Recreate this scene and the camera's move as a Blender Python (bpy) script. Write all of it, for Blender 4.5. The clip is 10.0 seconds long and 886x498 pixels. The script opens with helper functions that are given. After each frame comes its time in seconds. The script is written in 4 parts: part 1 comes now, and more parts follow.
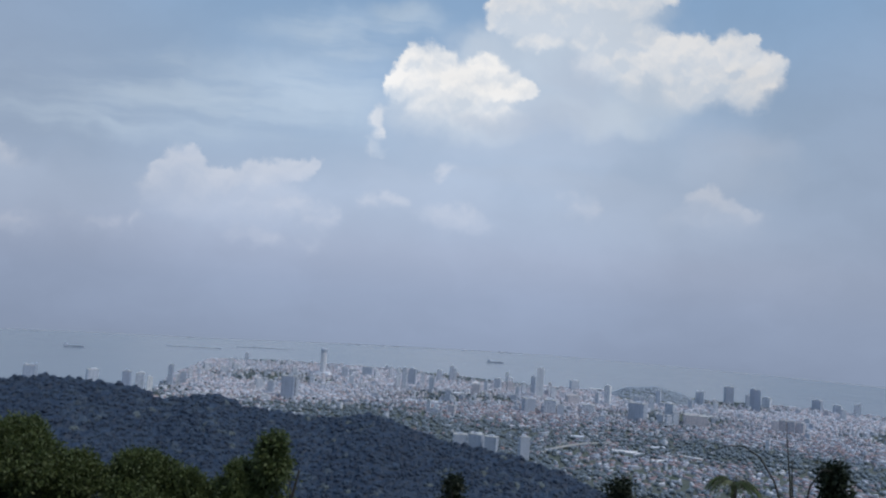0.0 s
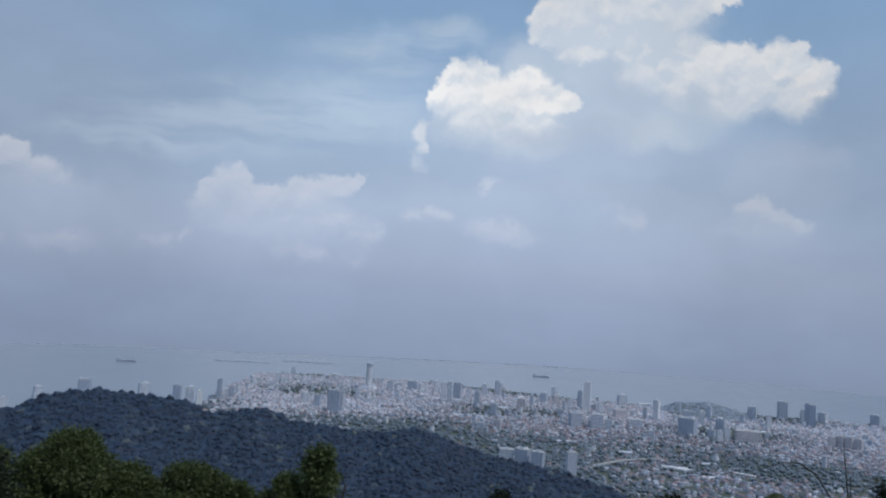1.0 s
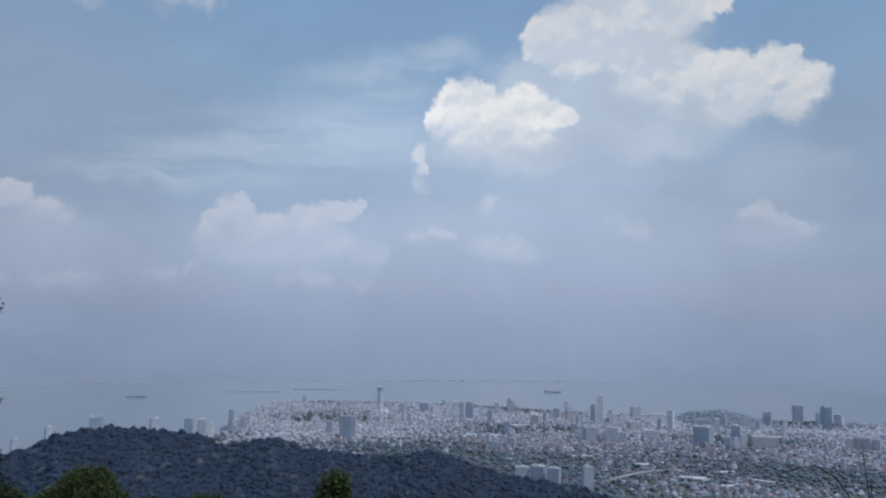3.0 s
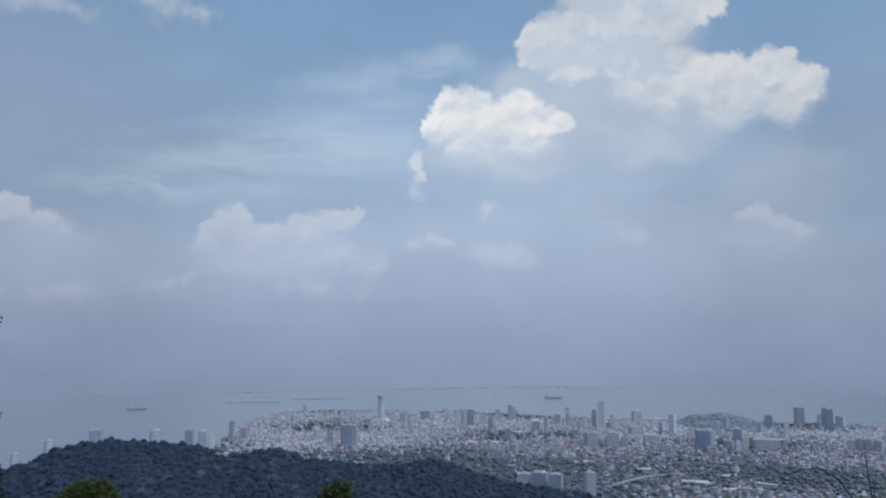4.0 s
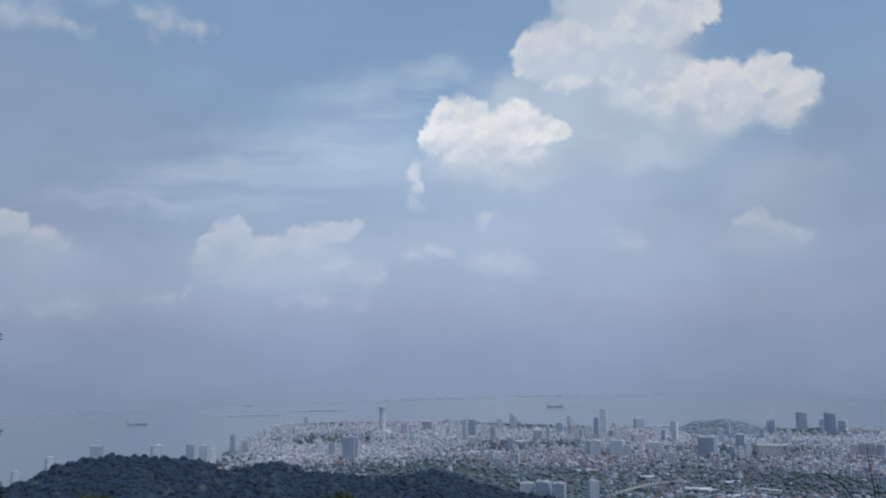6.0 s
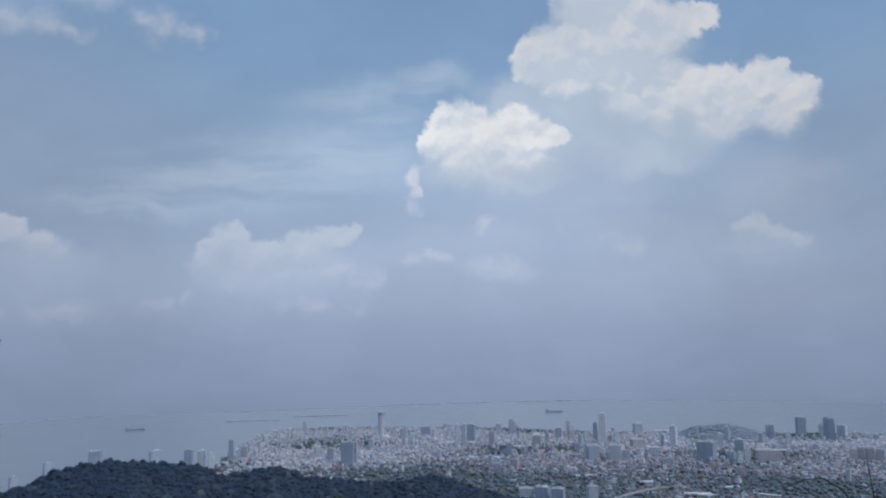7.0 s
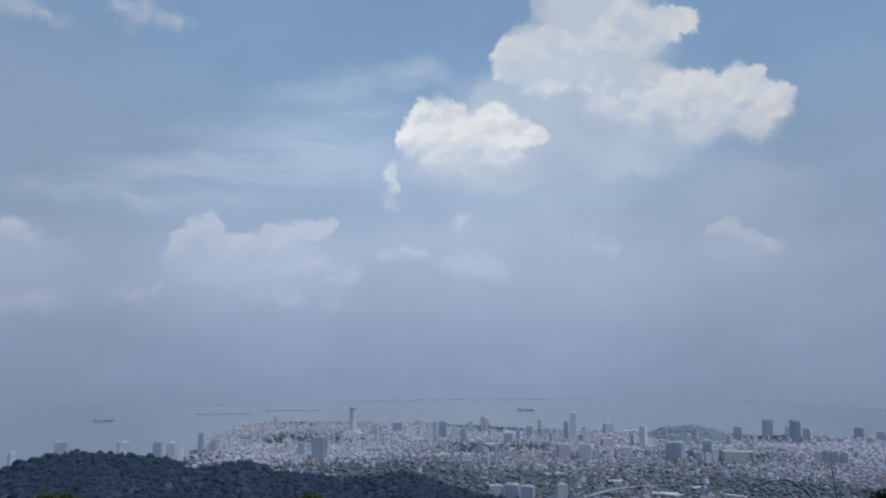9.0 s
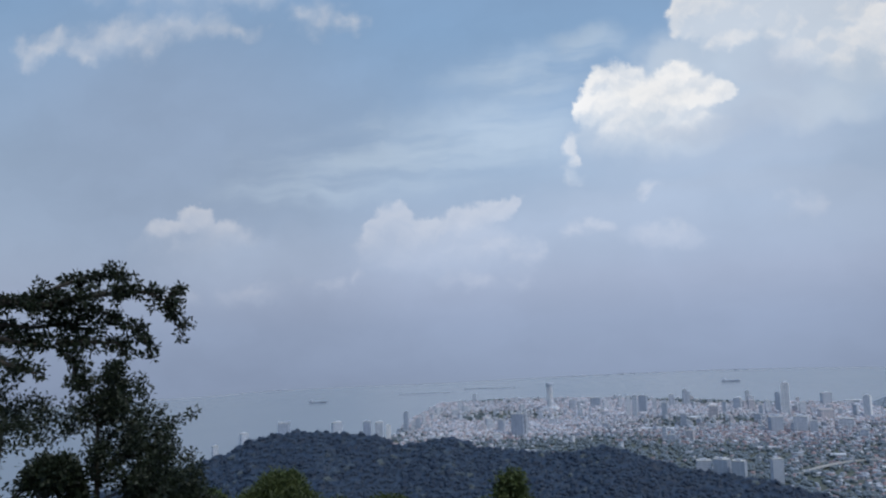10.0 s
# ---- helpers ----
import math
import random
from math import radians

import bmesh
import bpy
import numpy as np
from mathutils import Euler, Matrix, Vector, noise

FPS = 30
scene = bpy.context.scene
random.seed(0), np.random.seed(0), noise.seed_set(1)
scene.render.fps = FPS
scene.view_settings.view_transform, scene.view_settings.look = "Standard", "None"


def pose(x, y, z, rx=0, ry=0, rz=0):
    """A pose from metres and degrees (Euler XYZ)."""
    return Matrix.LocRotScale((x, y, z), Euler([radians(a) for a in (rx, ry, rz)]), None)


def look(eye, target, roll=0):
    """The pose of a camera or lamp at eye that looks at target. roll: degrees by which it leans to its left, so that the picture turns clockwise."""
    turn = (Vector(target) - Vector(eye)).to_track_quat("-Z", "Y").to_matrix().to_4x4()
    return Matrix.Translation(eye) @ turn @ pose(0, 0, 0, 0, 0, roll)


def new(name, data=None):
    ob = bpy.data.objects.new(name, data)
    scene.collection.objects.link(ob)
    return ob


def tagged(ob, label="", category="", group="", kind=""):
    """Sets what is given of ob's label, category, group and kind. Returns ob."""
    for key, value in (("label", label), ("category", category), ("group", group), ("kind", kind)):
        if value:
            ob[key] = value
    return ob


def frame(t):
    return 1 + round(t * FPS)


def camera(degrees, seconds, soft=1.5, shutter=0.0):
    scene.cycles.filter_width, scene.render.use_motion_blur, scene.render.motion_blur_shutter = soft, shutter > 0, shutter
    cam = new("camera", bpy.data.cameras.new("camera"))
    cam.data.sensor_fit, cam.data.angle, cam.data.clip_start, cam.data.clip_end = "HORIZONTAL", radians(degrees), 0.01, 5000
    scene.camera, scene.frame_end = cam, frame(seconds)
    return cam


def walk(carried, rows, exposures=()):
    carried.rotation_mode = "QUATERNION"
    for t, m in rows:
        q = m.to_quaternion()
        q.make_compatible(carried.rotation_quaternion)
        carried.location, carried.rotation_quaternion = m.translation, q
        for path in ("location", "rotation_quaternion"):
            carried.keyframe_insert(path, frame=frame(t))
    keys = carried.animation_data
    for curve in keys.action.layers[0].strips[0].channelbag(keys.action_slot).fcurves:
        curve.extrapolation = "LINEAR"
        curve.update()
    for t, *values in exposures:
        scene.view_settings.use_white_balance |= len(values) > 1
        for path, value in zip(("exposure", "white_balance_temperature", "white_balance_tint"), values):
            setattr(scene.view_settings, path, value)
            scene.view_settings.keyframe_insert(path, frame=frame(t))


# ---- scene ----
# the camera stands on a hill-top lookout and only turns
EYE = (0.0, 0.0, 300.0)
cam = camera(58.92, 10.0, soft=2.2)


def aim(right, up, roll):
    """The pose at the lookout, turned right, tipped up and rolled, in degrees."""
    return pose(*EYE, 90 + up, 0, -right) @ pose(0, 0, 0, 0, 0, roll)


walk(cam, [
    (0.0, aim(3.651, 3.636, 4.343)),
    (0.5, aim(1.430, 3.951, 4.572)),
    (1.0, aim(0.360, 4.413, 4.063)),
    (1.5, aim(0.145, 5.012, 3.157)),
    (2.0, aim(0.009, 5.331, 2.389)),
    (2.5, aim(-0.076, 5.565, 1.771)),
    (4.0, aim(0.072, 6.392, 0.329)),
    (4.5, aim(0.000, 6.535, 0.000)),
    (5.0, aim(0.012, 6.732, -0.320)),
    (5.5, aim(0.087, 6.918, -0.505)),
    (7.0, aim(0.234, 7.473, -0.577)),
    (7.5, aim(0.438, 7.533, -0.537)),
    (8.0, aim(0.638, 7.592, -0.523)),
    (8.5, aim(0.996, 7.512, 0.046)),
    (9.0, aim(1.998, 7.237, 0.563)),
    (9.2, aim(2.148, 6.970, 0.339)),
    (9.5, aim(0.116, 6.382, -0.762)),
    (9.7, aim(-3.442, 5.812, -1.307)),
    (9.8, aim(-5.864, 5.650, -1.702)),
    (10.0, aim(-11.568, 5.757, -2.085)),
], exposures=[(0.0, 0.12, 6620, 10), (1.0, 0.05, 6480, 10), (1.5, -0.01, 6400, 10), (2.5, 0.0, 6400, 10), (4.5, -0.02, 6400, 10),
                (8.0, -0.06, 6320, 10), (9.0, -0.06, 6320, 10), (9.5, -0.11, 6380, 10), (10.0, 0.11, 6500, 10)])

# ---- world: hazy sky with cumulus, and one sun ----
SUN_ELEVATION, SUN_AZIMUTH = 57.0, 122.0       # azimuth to the right of the view over the town

world = bpy.data.worlds.new("sky")
scene.world = world
world.use_nodes = True
wt = world.node_tree
wt.nodes.clear()


def put(sock, value):
    if isinstance(value, bpy.types.NodeSocket):
        wt.links.new(value, sock)
    elif value is not None:
        sock.default_value = value


def num(op, *ins, clamp=False):
    n = wt.nodes.new("ShaderNodeMath")
    n.operation, n.use_clamp = op, clamp
    for s, v in zip(n.inputs, ins):
        put(s, v)
    return n.outputs[0]


def vec(op, *ins):
    n = wt.nodes.new("ShaderNodeVectorMath")
    n.operation = op
    for s, v in zip(n.inputs, ins):
        put(s, v)
    return n.outputs["Value"] if op in ("LENGTH", "DOT_PRODUCT") else n.outputs[0]


def step(x, lo, hi, a=0.0, b=1.0):
    n = wt.nodes.new("ShaderNodeMapRange")
    n.interpolation_type = "SMOOTHSTEP"
    for k, v in enumerate((x, lo, hi, a, b)):
        put(n.inputs[k], v)
    return n.outputs[0]


def fbm(p, scale, detail=3.0, rough=0.5, colour=False):
    n = wt.nodes.new("ShaderNodeTexNoise")
    put(n.inputs["Vector"], p)
    n.inputs["Scale"].default_value, n.inputs["Detail"].default_value, n.inputs["Roughness"].default_value = scale, detail, rough
    return n.outputs[1] if colour else n.outputs[0]


def blend(fac, a, b):
    n = wt.nodes.new("ShaderNodeMix")
    n.data_type = "RGBA"
    put(n.inputs[0], fac)
    put(n.inputs[6], a if not isinstance(a, tuple) else (*a, 1))
    put(n.inputs[7], b if not isinstance(b, tuple) else (*b, 1))
    return n.outputs[2]


def puffs(p, blobs, melt=0.25):
    """How deep p lies inside a heap of soft round puffs (x, y, half width, half height): 1 in a heart, 0 at the rim."""
    best = None
    for cx, cy, rx, ry in blobs:
        q = vec("MULTIPLY", vec("SUBTRACT", p, (cx, cy, 0)), (1 / rx, 1 / ry, 0))
        d = vec("LENGTH", q)
        best = d if best is None else num("SMOOTH_MIN", best, d, melt)
    return num("SUBTRACT", 1.0, best)


way = wt.nodes.new("ShaderNodeTexCoord").outputs["Generated"]
LIFT = radians(6.535)
ahead = vec("DOT_PRODUCT", way, (0, math.cos(LIFT), math.sin(LIFT)))
upward = vec("DOT_PRODUCT", way, (0, -math.sin(LIFT), math.cos(LIFT)))
aside = vec("DOT_PRODUCT", way, (1, 0, 0))
high = vec("DOT_PRODUCT", way, (0, 0, 1))
depth = num("MAXIMUM", ahead, 0.08)
# a flat sheet of sky ahead: sx to the right, sy downwards
sx = num("MULTIPLY_ADD", num("DIVIDE", aside, depth), 1.388, 0.784)
sy = num("SUBTRACT", 0.441, num("MULTIPLY", num("DIVIDE", upward, depth), 1.388))
join = wt.nodes.new("ShaderNodeCombineXYZ")
put(join.inputs[0], sx), put(join.inputs[1], sy)
sheet = join.outputs[0]
in_front = step(ahead, 0.35, 0.6)

sky_tex = wt.nodes.new("ShaderNodeTexSky")
sky_tex.sky_type, sky_tex.sun_disc = "NISHITA", False
sky_tex.sun_elevation, sky_tex.sun_rotation = radians(SUN_ELEVATION), radians(SUN_AZIMUTH)
sky_tex.dust_density, sky_tex.air_density = 3.0, 1.2
dim = wt.nodes.new("ShaderNodeVectorMath")
dim.operation = "SCALE"
put(dim.inputs[0], sky_tex.outputs[0])
dim.inputs["Scale"].default_value = 0.10
nishita = dim.outputs[0]

# moist haze: thick and lilac at the horizon, thin and blue above
ramp = wt.nodes.new("ShaderNodeValToRGB")
put(ramp.inputs[0], num("MULTIPLY_ADD", high, 0.5, 0.5))
stops = [(0.0, (0.10, 0.12, 0.13)), (0.40, (0.16, 0.19, 0.23)), (0.47, (0.215, 0.275, 0.415)), (0.5, (0.243, 0.308, 0.460)), (0.53, (0.278, 0.343, 0.500)),
         (0.60, (0.265, 0.36, 0.525)), (0.68, (0.205, 0.335, 0.545)), (0.8, (0.17, 0.29, 0.50)), (1.0, (0.15, 0.26, 0.48))]
while len(ramp.color_ramp.elements) < len(stops):
    ramp.color_ramp.elements.new(0.5)
for e, (at, c) in zip(ramp.color_ramp.elements, stops):
    e.position, e.color = at, (*c, 1)
sky = blend(0.14, ramp.outputs[0], nishita)

ripple = vec("SUBTRACT", fbm(sheet, 11.0, 3.0, 0.55, True), (0.5, 0.5, 0.5))
curl = vec("SUBTRACT", fbm(sheet, 38.0, 4.0, 0.6, True), (0.5, 0.5, 0.5))
frill = vec("SUBTRACT", fbm(sheet, 95.0, 3.0, 0.6, True), (0.5, 0.5, 0.5))
bent = vec("ADD", sheet, vec("ADD", vec("MULTIPLY", ripple, (0.045, 0.045, 0)), vec("MULTIPLY", curl, (0.026, 0.026, 0))))
bent = vec("ADD", bent, vec("MULTIPLY", frill, (0.011, 0.011, 0)))
drift = vec("ADD", sheet, vec("MULTIPLY", ripple, (0.14, 0.08, 0)))

# a dull lilac cast on the side away from the sun
cast = puffs(sheet, [(-0.05, 0.22, 0.62, 0.40), (1.75, 0.35, 0.45, 0.45)], 0.4)
sky = blend(step(cast, 0.0, 0.9, 0.0, 0.62), sky, (0.245, 0.318, 0.465))

# thin veils of high cloud
slant = vec("ADD", sheet, vec("MULTIPLY", ripple, (0.10, 0.03, 0)))
streak = fbm(vec("MULTIPLY", slant, (2.6, 15.0, 1)), 1.0, 4.5, 0.55)
veil_zone = puffs(drift, [(0.66, 0.16, 0.20, 0.06), (0.42, 0.28, 0.40, 0.09), (0.62, 0.26, 0.26, 0.09), (0.25, 0.33, 0.28, 0.05), (0.78, 0.12, 0.12, 0.05)], 0.4)
veil = num("MULTIPLY", step(veil_zone, 0.0, 0.9), step(streak, 0.36, 0.60), clamp=True)
sky = blend(num("MULTIPLY", veil, 0.62), sky, (0.39, 0.485, 0.62))

# broad pale haze clouds under the cumulus
soft = puffs(drift, [(1.02, 0.30, 0.36, 0.12), (0.84, 0.42, 0.28, 0.10), (1.20, 0.42, 0.32, 0.10), (0.55, 0.46, 0.32, 0.09), (0.12, 0.47, 0.32, 0.09), (1.36, 0.32, 0.18, 0.10)], 0.5)
sky = blend(num("MULTIPLY", step(soft, 0.0, 0.8), 0.62), sky, (0.345, 0.42, 0.565))



def cells(p, scale):
    n = wt.nodes.new("ShaderNodeTexVoronoi")
    n.feature = "SMOOTH_F1"
    put(n.inputs["Vector"], p)
    n.inputs["Scale"].default_value, n.inputs["Smoothness"].default_value = scale, 0.6
    return n.outputs["Distance"]


def billow(p):
    """Cauliflower heads at three sizes."""
    h = num("MULTIPLY", cells(p, 12.0), -0.66)
    h = num("MULTIPLY_ADD", cells(p, 29.0), -0.28, h)
    return num("MULTIPLY_ADD", fbm(p, 44.0, 3.0, 0.6), 0.22, h)


torn = vec("ADD", bent, vec("MULTIPLY", ripple, (0.10, 0.05, 0)))
head = billow(bent)
relief = num("SUBTRACT", head, billow(vec("ADD", bent, (-0.003, -0.010, 0))))
grain = num("MULTIPLY", num("ADD", head, 0.30), 0.85)


def cumulus(under, blobs, rim, strength, lit, shaded, fade=None, swell=1.0, ragged=False, drop=0.055, emboss=3.0):
    """Lay a heap of cumulus over the sky under it. rim: softness of the edge; drop: how far below a top the shade begins."""
    p = torn if ragged else bent
    heap = [(cx, cy, rx * swell, ry * swell) for cx, cy, rx, ry in blobs]
    field = num("ADD", puffs(p, heap), grain)
    above = num("ADD", puffs(vec("ADD", p, (0.3 * drop, -drop, 0)), heap), num("MULTIPLY", grain, 0.6))
    if fade:                                    # crisp above, melting away below
        wide = step(sy, fade[0], fade[1], 0.0, 1.0)
        cover = step(field, num("MULTIPLY", wide, -0.25), num("MULTIPLY_ADD", wide, 0.9, rim))
        cover = num("MULTIPLY", cover, num("MULTIPLY_ADD", wide, -0.75, 1.0))
    else:
        cover = step(field, 0.0, rim)
    cover = num("MULTIPLY", cover, strength)
    light = num("MULTIPLY_ADD", relief, emboss, step(above, -0.35, 0.75, 0.76, 0.05))
    light = num("ADD", light, num("MULTIPLY", step(field, 0.0, 0.3, 1.0, 0.0), 0.16), clamp=True)
    return blend(cover, under, blend(light, shaded, lit))


WHITE = (0.635, 0.655, 0.705)
PALE, DIM = (0.52, 0.555, 0.65), (0.395, 0.455, 0.585)
# low far cumulus, half lost in haze
sky = cumulus(sky, [(0.415, 0.402, 0.040, 0.036), (0.378, 0.424, 0.024, 0.030), (0.470, 0.418, 0.040, 0.026), (0.540, 0.408, 0.042, 0.028), (0.600, 0.392, 0.044, 0.028),
                    (0.632, 0.385, 0.020, 0.018), (0.50, 0.46, 0.16, 0.05)], 0.36, 0.66, PALE, DIM, (0.42, 0.60), swell=1.18, drop=0.04)
sky = cumulus(sky, [(0.612, 0.464, 0.050, 0.018), (0.650, 0.480, 0.022, 0.022), (0.545, 0.512, 0.038, 0.020), (0.630, 0.512, 0.026, 0.024), (0.735, 0.452, 0.032, 0.018), (0.775, 0.440, 0.028, 0.014),
                    (0.880, 0.458, 0.058, 0.022), (0.862, 0.376, 0.034, 0.013), (1.120, 0.425, 0.030, 0.028)], 0.9, 0.54, PALE, DIM, swell=1.45, ragged=True, drop=0.025)
sky = cumulus(sky, [(1.340, 0.384, 0.036, 0.024), (1.385, 0.396, 0.040, 0.020), (1.425, 0.408, 0.026, 0.016), (1.37, 0.43, 0.085, 0.04)], 0.5, 0.52, PALE, DIM, (0.385, 0.47), swell=1.2, drop=0.03)
sky = cumulus(sky, [(0.012, 0.375, 0.040, 0.030), (0.055, 0.398, 0.045, 0.024), (-0.05, 0.385, 0.05, 0.024), (0.03, 0.43, 0.13, 0.05), (0.10, 0.425, 0.06, 0.024)], 0.32, 0.74, PALE, DIM, (0.380, 0.45), swell=1.25, drop=0.035)
sky = cumulus(sky, [(0.12, 0.518, 0.058, 0.022), (0.285, 0.514, 0.045, 0.018), (0.340, 0.500, 0.020, 0.020), (-0.03, 0.53, 0.05, 0.02)], 1.0, 0.6, PALE, DIM, swell=1.4, ragged=True, drop=0.025)
# scraps overhead
sky = cumulus(sky, [(0.08, 0.008, 0.07, 0.032), (0.145, 0.022, 0.036, 0.022), (0.02, 0.0, 0.09, 0.04), (0.300, 0.016, 0.055, 0.034), (0.355, 0.028, 0.036, 0.034), (0.26, 0.01, 0.04, 0.026), (-0.10, 0.01, 0.13, 0.045),
                    (-0.27, 0.015, 0.09, 0.035), (-0.19, 0.03, 0.05, 0.025), (0.15, -0.08, 0.3, 0.06)], 1.0, 0.72, (0.53, 0.565, 0.65), (0.385, 0.46, 0.595), swell=1.3, ragged=True)
# the great cumulus: a wide soft body, then its lit heads, its lower arm, and the bright heap before it
body_glow = puffs(drift, [(1.06, 0.17, 0.19, 0.11), (1.22, 0.18, 0.18, 0.09), (1.10, 0.07, 0.17, 0.12), (0.90, 0.26, 0.16, 0.07), (1.12, 0.25, 0.19, 0.05), (0.93, 0.16, 0.08, 0.06)], 0.5)
sky = blend(num("MULTIPLY", step(body_glow, -0.06, 0.7), 0.78), sky, (0.435, 0.512, 0.632))
sky = cumulus(sky, [(0.952, 0.094, 0.046, 0.044), (0.988, 0.058, 0.048, 0.048), (1.040, 0.030, 0.066, 0.064), (1.110, 0.020, 0.076, 0.080), (1.180, 0.040, 0.056, 0.060), (1.225, 0.020, 0.030, 0.034),
                    (1.020, 0.105, 0.080, 0.048), (1.110, 0.105, 0.090, 0.055), (1.190, 0.115, 0.064, 0.054), (1.240, 0.145, 0.060, 0.055), (1.10, -0.08, 0.14, 0.09), (1.250, 0.006, 0.030, 0.022), (1.15, 0.15, 0.09, 0.06),
                    (1.300, 0.122, 0.044, 0.042), (1.355, 0.110, 0.048, 0.038), (1.390, 0.090, 0.022, 0.015), (1.425, 0.150, 0.042, 0.042), (1.365, 0.170, 0.080, 0.055), (1.290, 0.178, 0.075, 0.055), (1.33, 0.145, 0.07, 0.05), (1.385, 0.130, 0.050, 0.04)],
              0.34, 0.93, WHITE, (0.465, 0.535, 0.65), (0.16, 0.31), swell=1.08, drop=0.07, emboss=4.5)
sky = cumulus(sky, [(0.800, 0.203, 0.040, 0.043), (0.848, 0.192, 0.046, 0.046), (0.912, 0.190, 0.052, 0.044), (0.772, 0.236, 0.028, 0.034), (0.880, 0.218, 0.085, 0.055), (0.855, 0.250, 0.105, 0.060),
                    (0.950, 0.218, 0.046, 0.038), (0.985, 0.222, 0.032, 0.024), (0.90, 0.28, 0.12, 0.04)],
              0.30, 0.96, (0.69, 0.705, 0.745), (0.475, 0.54, 0.645), (0.215, 0.345), drop=0.085, emboss=4.0)
# a bright scrap hanging below the heap, with a faint tail
sky = cumulus(sky, [(0.745, 0.290, 0.022, 0.024), (0.750, 0.310, 0.016, 0.016)], 0.6, 0.70, (0.58, 0.605, 0.67), (0.43, 0.50, 0.62), drop=0.03)
sky = cumulus(sky, [(0.742, 0.338, 0.024, 0.024), (0.775, 0.275, 0.02, 0.02)], 1.0, 0.40, (0.54, 0.58, 0.66), (0.43, 0.50, 0.62), ragged=True)
dusk = puffs(drift, [(1.08, 0.205, 0.09, 0.07), (0.98, 0.285, 0.20, 0.025), (1.03, 0.375, 0.24, 0.030), (1.06, 0.265, 0.12, 0.04), (1.42, 0.28, 0.10, 0.04)], 0.5)
sky = blend(num("MULTIPLY", step(dusk, 0.0, 0.8), 0.5), sky, (0.325, 0.395, 0.53))

# haze thickens downwards over all clouds
sky = blend(step(sy, 0.30, 0.62, 0.0, 0.72), sky, ramp.outputs[0])
mottle = fbm(vec("MULTIPLY", drift, (3.2, 6.5, 1)), 1.0, 4.0, 0.5)
mottle = step(mottle, 0.25, 0.75, 0.945, 1.055)
# the sky over the town is brightened, in place of darker lens edges
lens_falloff = step(puffs(sheet, [(0.80, 0.42, 0.75, 0.48)]), 0.0, 1.0, 1.0, 1.22)
sky = vec("MULTIPLY", sky, (1.06, 1.04, 0.99))
tint = wt.nodes.new("ShaderNodeVectorMath")
tint.operation = "SCALE"
put(tint.inputs[0], sky), put(tint.inputs["Scale"], num("MULTIPLY", lens_falloff, mottle))
sky = tint.outputs[0]

# the rest of the vault: broken cloud
scatter = fbm(vec("DIVIDE", way, num("MAXIMUM", num("ADD", high, 0.15), 0.12)), 1.6, 5.0, 0.55)
rest = blend(num("MULTIPLY", step(scatter, 0.5, 0.68), step(high, 0.02, 0.25)), blend(0.14, ramp.outputs[0], nishita), (0.58, 0.62, 0.69))
sky = blend(in_front, rest, sky)
bg = wt.nodes.new("ShaderNodeBackground")
put(bg.inputs[0], sky)
bg.inputs[1].default_value = 1.0
put(wt.nodes.new("ShaderNodeOutputWorld").inputs[0], bg.outputs[0])

sun = new("sun", bpy.data.lights.new("sun", "SUN"))
sun.data.energy, sun.data.angle, sun.data.color = 1.4, radians(8), (1.0, 0.98, 0.95)
az, el = radians(SUN_AZIMUTH), radians(SUN_ELEVATION)
sun.matrix_world = look((0, 0, 0), (-math.sin(az) * math.cos(el), -math.cos(az) * math.cos(el), -math.sin(el)))


# ---- materials ----
def material(name, build):
    m = bpy.data.materials.new(name)
    m.use_nodes = True
    t = m.node_tree
    build(t, t.nodes["Principled BSDF"])
    return m


def node(t, kind, **inputs):
    n = t.nodes.new(kind)
    for k, v in inputs.items():
        s = n.inputs[k.replace("_", " ")]
        if isinstance(v, bpy.types.NodeSocket):
            t.links.new(v, s)
        else:
            s.default_value = v
    return n


def ramp_of(t, fac, colours, constant=False):
    n = t.nodes.new("ShaderNodeValToRGB")
    if constant:
        n.color_ramp.interpolation = "CONSTANT"
    while len(n.color_ramp.elements) < len(colours):
        n.color_ramp.elements.new(0.5)
    for k, (e, c) in enumerate(zip(n.color_ramp.elements, colours)):
        e.position, e.color = (k / len(colours) if constant else k / max(1, len(colours) - 1)), (*c, 1)
    t.links.new(fac, n.inputs[0])
    return n.outputs[0]


def bump(t, p, height, strength, distance):
    b = node(t, "ShaderNodeBump", Strength=strength, Distance=distance, Height=height)
    t.links.new(b.outputs[0], p.inputs["Normal"])


def place_of(t):
    return t.nodes.new("ShaderNodeNewGeometry").outputs["Position"]


